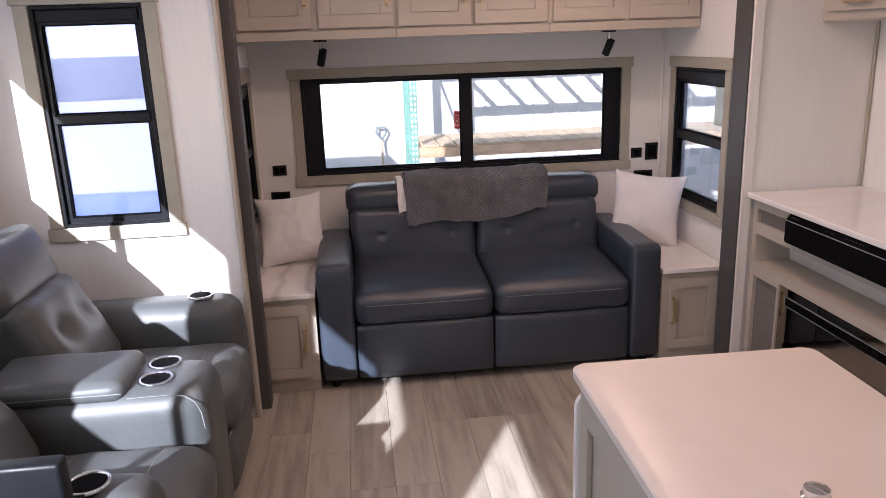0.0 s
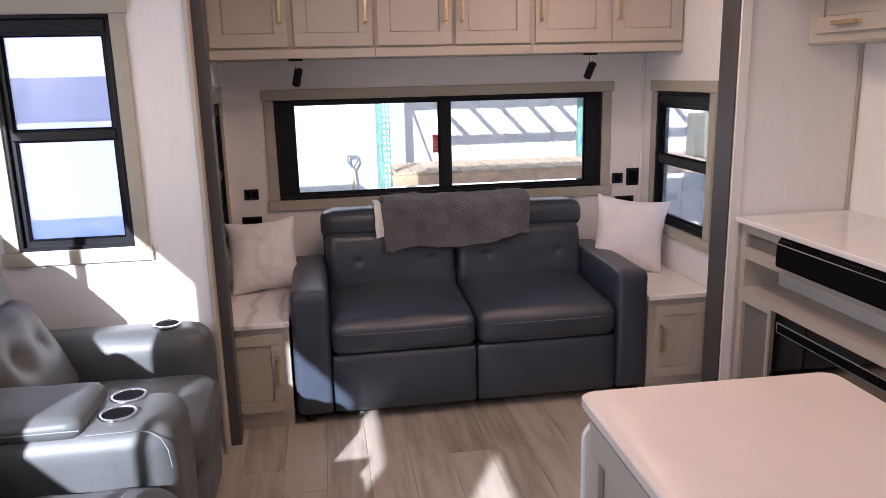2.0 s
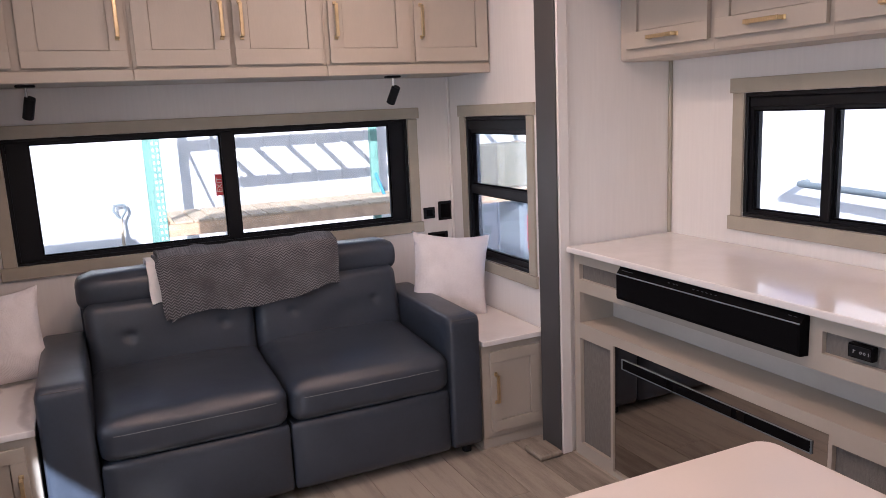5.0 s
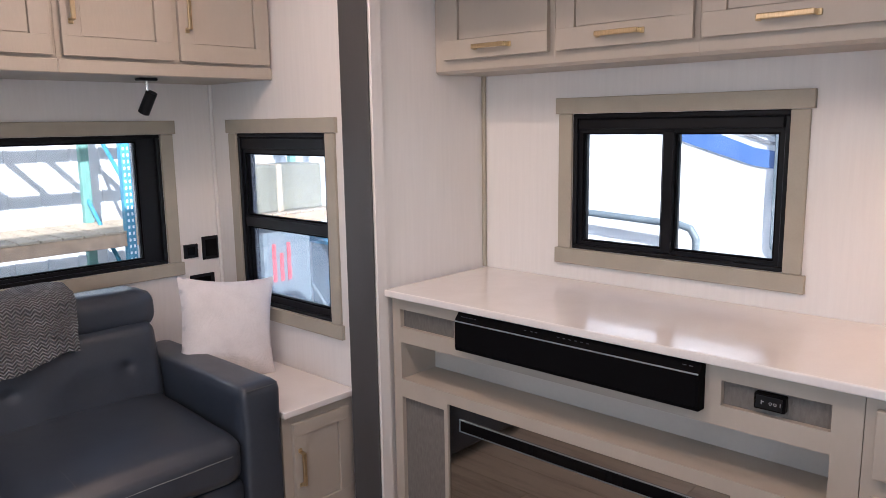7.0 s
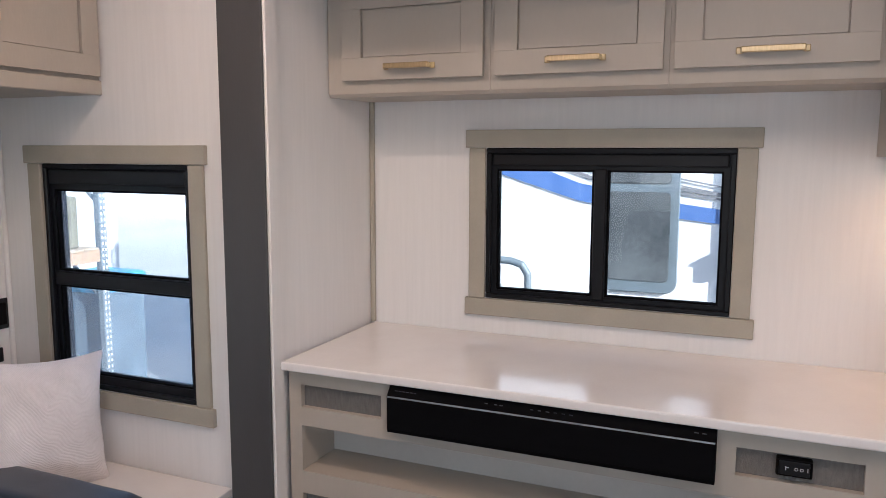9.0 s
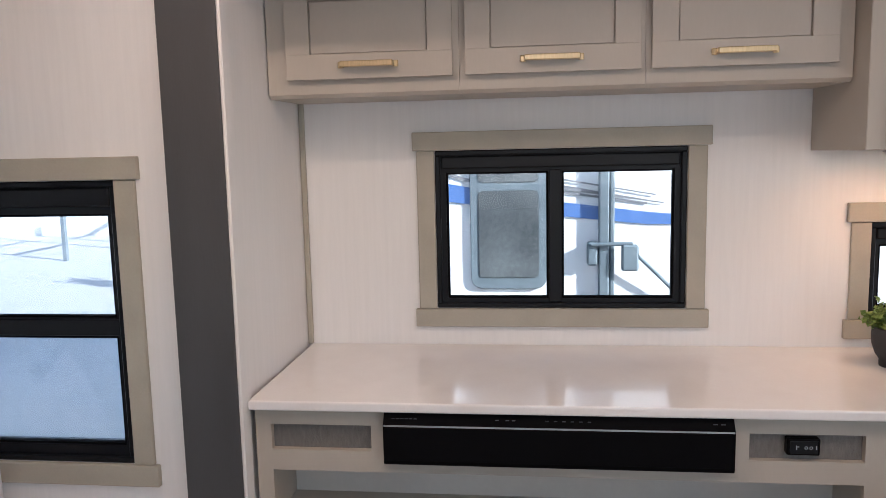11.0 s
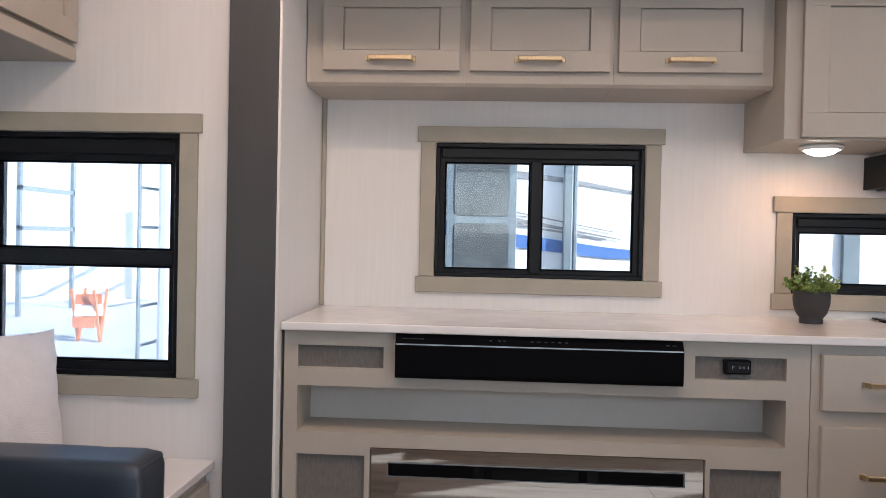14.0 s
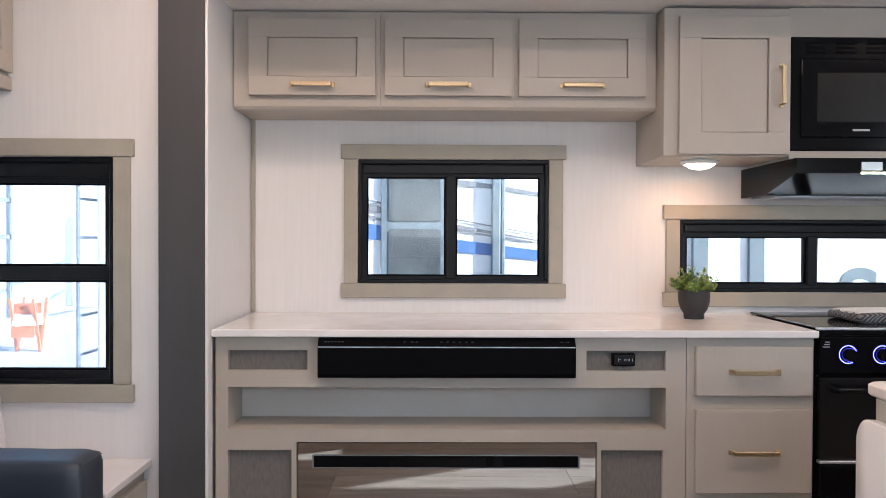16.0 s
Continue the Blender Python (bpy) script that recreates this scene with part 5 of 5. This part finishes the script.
def rounded_slab_x(bm, y0, y1, z0, z1, r, x0, x1):
    rounded_slab(bm, y0, y1, z0, z1, r, x0, x1, "y")
    for v in bm.verts:
        v.co = Vector((v.co.y, v.co.x, v.co.z))
    return bm


neighbour()


def warehouse():
    root = thing("metal_building", (3, 9.6, GROUND), "white ribbed metal building behind the yard", "building")
    part("wall", boxes((-7, 7.4, 9.6, 9.85, GROUND, 5.0)), M_SIDING, root)
    rib = bmesh.new()
    for k in range(19):
        x = 1.7 + 0.3 * k
        box(rib, x, x + 0.025, 9.58, 9.601, GROUND, 5.0)
    part("ribs", rib, M_SIDING, root)
    part("roof", boxes((-7.2, 7.6, 9.5, 14, 5.0, 5.15)), M_STEEL, root)


warehouse()


def pallet_rack():
    root = thing("pallet_rack", (2.6, 8.2, GROUND), "green and orange steel pallet rack with wooden decking", "rack")
    ya, yb = 7.92, 8.75
    for x, mat in ((1.0, M_GREEN), (3.3, M_TEAL), (5.6, M_RAIL)):
        for y in (ya, yb):
            up = boxes((x - 0.04, x + 0.04, y - 0.035, y + 0.035, GROUND, 3.4), bevel=0.006)
            u = part("upright", up, mat if y == ya else M_GREEN, root, "perforated painted steel upright")
            if y == ya:
                hl = bmesh.new()
                for k in range(60):
                    for s in (-0.018, 0.018):
                        box(hl, x + s - 0.008, x + s + 0.008, y - 0.037, y - 0.0345, GROUND + 0.1 + 0.055 * k, GROUND + 0.125 + 0.055 * k)
                part("slots", hl, M_WHITE, u, "pale punched slots")
        br = bmesh.new()
        for k in range(4):
            rod(br, (x, ya, GROUND + 0.2 + 0.9 * k), (x, yb, GROUND + 0.95 + 0.9 * k), 0.018)
        part("brace", br, mat, root)
    for z in (0.60, 1.72):
        for y in (ya, yb):
            part("beam", boxes((1.04, 5.56, y - 0.02, y + 0.02, z - 0.06, z + 0.05), bevel=0.004), M_ORANGE if z < 1 else M_GREYSTRIPE, root, "orange steel beam" if z < 1 else "grey steel beam")
    k = 0
    x = 1.1
    while x < 5.4:
        part("deck_board", boxes((x, x + 0.15, ya - 0.03, yb + 0.03, 0.652, 0.672), bevel=0.003), M_PALE, root)
        x += 0.165
    x = 1.3
    while x < 5.5:
        part("crossbar", boxes((x, x + 0.05, ya, yb, 1.73, 1.765)), M_GREYSTRIPE, root)
        x += 0.37


pallet_rack()


def yard_things():
    # folding safety signs
    root = thing("folding_barrier", (14.3, 10.7, GROUND), "orange and white folding safety barrier in the yard", "barrier")
    for s in (-1, 1):
        bm = bmesh.new()
        t = Matrix.Rotation(radians(14 * s), 4, "Y")
        for u in (-0.22, 0.22):
            box(bm, 14.3 + s * 0.13 - 0.02, 14.3 + s * 0.13 + 0.02, 10.7 + u - 0.025, 10.7 + u + 0.025, GROUND, GROUND + 1.05, turn=t)
        part("leg", bm, M_CONE, root)
        for k, mt in enumerate((M_CONE, M_SIGNWHITE, M_CONE)):
            part("panel", boxes((14.27 + s * (0.18 - 0.05 * k) - 0.01, 14.27 + s * (0.18 - 0.05 * k) + 0.01, 10.48, 10.92, GROUND + 0.3 + 0.22 * k, GROUND + 0.5 + 0.22 * k)), mt, root)
    root = thing("cardboard_crate", (4.9, 8.2, 0.673), "tan wrapped crate standing on the rack deck", "crate")
    part("box", boxes((4.42, 5.42, 7.98, 8.42, 0.673, 1.14), bevel=0.02), M_TAN, root)
    part("strap", boxes((4.85, 4.91, 7.972, 8.428, 0.674, 1.148)), M_PALE, root)
    # shovel leaning by the rack
    root = thing("shovel", (0.72, 9.2, GROUND), "shovel with a looped handle against the white wall", "shovel")
    part("shaft", rod(bmesh.new(), (0.72, 9.200, GROUND), (0.72, 9.510, 0.55), 0.016), M_PALE, root)
    part("grip", pipe(bmesh.new(), [(0.72, 9.510, 0.55), (0.66, 9.520, 0.64), (0.67, 9.525, 0.70), (0.77, 9.525, 0.70), (0.78, 9.520, 0.64), (0.72, 9.510, 0.55)], 0.014), M_RAIL, root)
    part("blade", boxes((0.62, 0.82, 9.190, 9.210, GROUND, GROUND + 0.25), bevel=0.005), M_RAIL, root)
    # bins on a pallet
    root = thing("crate", (6.05, 8.4, GROUND), "dark plastic bin with blue wrap on a wooden pallet", "crate")
    part("pallet", boxes(*[(5.7 + 0.14 * k, 5.8 + 0.14 * k, 8.0, 8.8, GROUND + 0.09, GROUND + 0.12) for k in range(5)], (5.7, 6.36, 8.0, 8.08, GROUND, GROUND + 0.09), (5.7, 6.36, 8.72, 8.8, GROUND, GROUND + 0.09)), M_PALE, root)
    part("bin", boxes((5.76, 6.3, 8.1, 8.7, GROUND + 0.12, GROUND + 1.2), bevel=0.04), M_BIN, root)
    part("cover", boxes((5.74, 6.32, 8.08, 8.72, GROUND + 1.12, GROUND + 1.3), bevel=0.05, seg=2), M_BLUEBIN, root)
    root = thing("crate", (5.0, 8.3, GROUND), "pale grey bin with red marks in the yard", "crate")
    part("bin", boxes((4.72, 5.3, 8.05, 8.55, GROUND, 0.49), bevel=0.03), M_RAIL, root)
    for k in range(3):
        part("mark", boxes((4.80 + 0.09 * k, 4.84 + 0.09 * k, 8.04, 8.049, -0.05, 0.34 - 0.1 * (k % 2))), M_SIGNRED, root)
    # scaffold frames far off
    for x, y in ((18.0, 14.5), (20.0, 11.5)):
        root = thing("storage_rack", (x, y, GROUND), "pale grey steel storage frame across the yard", "rack", "far storage frames")
        for dx in (0, 2.4):
            part("post", boxes((x + dx, x + dx + 0.1, y, y + 0.1, GROUND, 3.5)), M_RAIL, root)
        for z in (0.2, 1.2, 2.2):
            part("beam", boxes((x, x + 2.5, y, y + 0.1, z, z + 0.12)), M_RAIL, root)
    root = thing("far_building", (22, 10, GROUND), "long white metal building across the yard", "building")
    part("wall", boxes((24, 25, -10, 40, GROUND, 5.5)), M_WHITE, root)
    part("roof", boxes((23.7, 30, -10.2, 40.2, 5.5, 5.7)), M_STEEL, root)
    # trailer seen through the tall window of the seating slide-out
    root = thing("travel_trailer", (-2.5, 6.0, GROUND), "white trailer with a blue-grey band parked behind the slide-out", "trailer")
    part("body", boxes((-7.5, -0.72, 5.6, 6.5, -0.3, 2.02), bevel=0.08, seg=3), M_SIDING, root)
    part("window_band", boxes((-7.3, -0.95, 5.57, 5.601, 1.39, 1.66), bevel=0.01), M_SHADEGLASS, root, "blue-grey window band")
    part("lower_band", boxes((-7.4, -0.80, 5.57, 5.601, 0.1, 0.76), bevel=0.01), M_BLUE, root, "blue lower band")
    for x in (-5.5, -3.2):
        part("wheel", rod(bmesh.new(), (x, 5.62, GROUND + 0.33), (x, 5.9, GROUND + 0.33), 0.33, 28), M_GASKET, root)


yard_things()

# ---- floor planks ----
floor = bpy.data.objects["floor"]
PW, PL = 0.178, 1.22
plank_mesh = {}


def plank(w, l):
    key = (round(w, 3), round(l, 3))
    if key not in plank_mesh:
        plank_mesh[key] = finish("plank", boxes((-w / 2 + 0.0006, w / 2 - 0.0006, -l / 2 + 0.0006, l / 2 - 0.0006, -0.0045, 0.0), bevel=0.0012), M_PLANK)
    return plank_mesh[key]


rng = random.Random(3)
x = -1.115
while x < 2.80:
    y = -2.6 + rng.choice((-0.9, -0.6, -0.3, -0.1))
    while y < 4.72:
        lo, hi = (-2.29, 3.655) if x + PW < LEFT - 0.02 else (0.21, 3.655) if x > RIGHT + 0.02 else (-2.6, 4.727)
        y0, y1 = max(y, lo), min(y + PL, hi)
        if y1 - y0 > 0.02:
            p = new("plank", plank(PW, y1 - y0))
            p.location = (x + PW / 2, (y0 + y1) / 2, 0.0)
            p.parent = floor
        y += PL
    x += PW
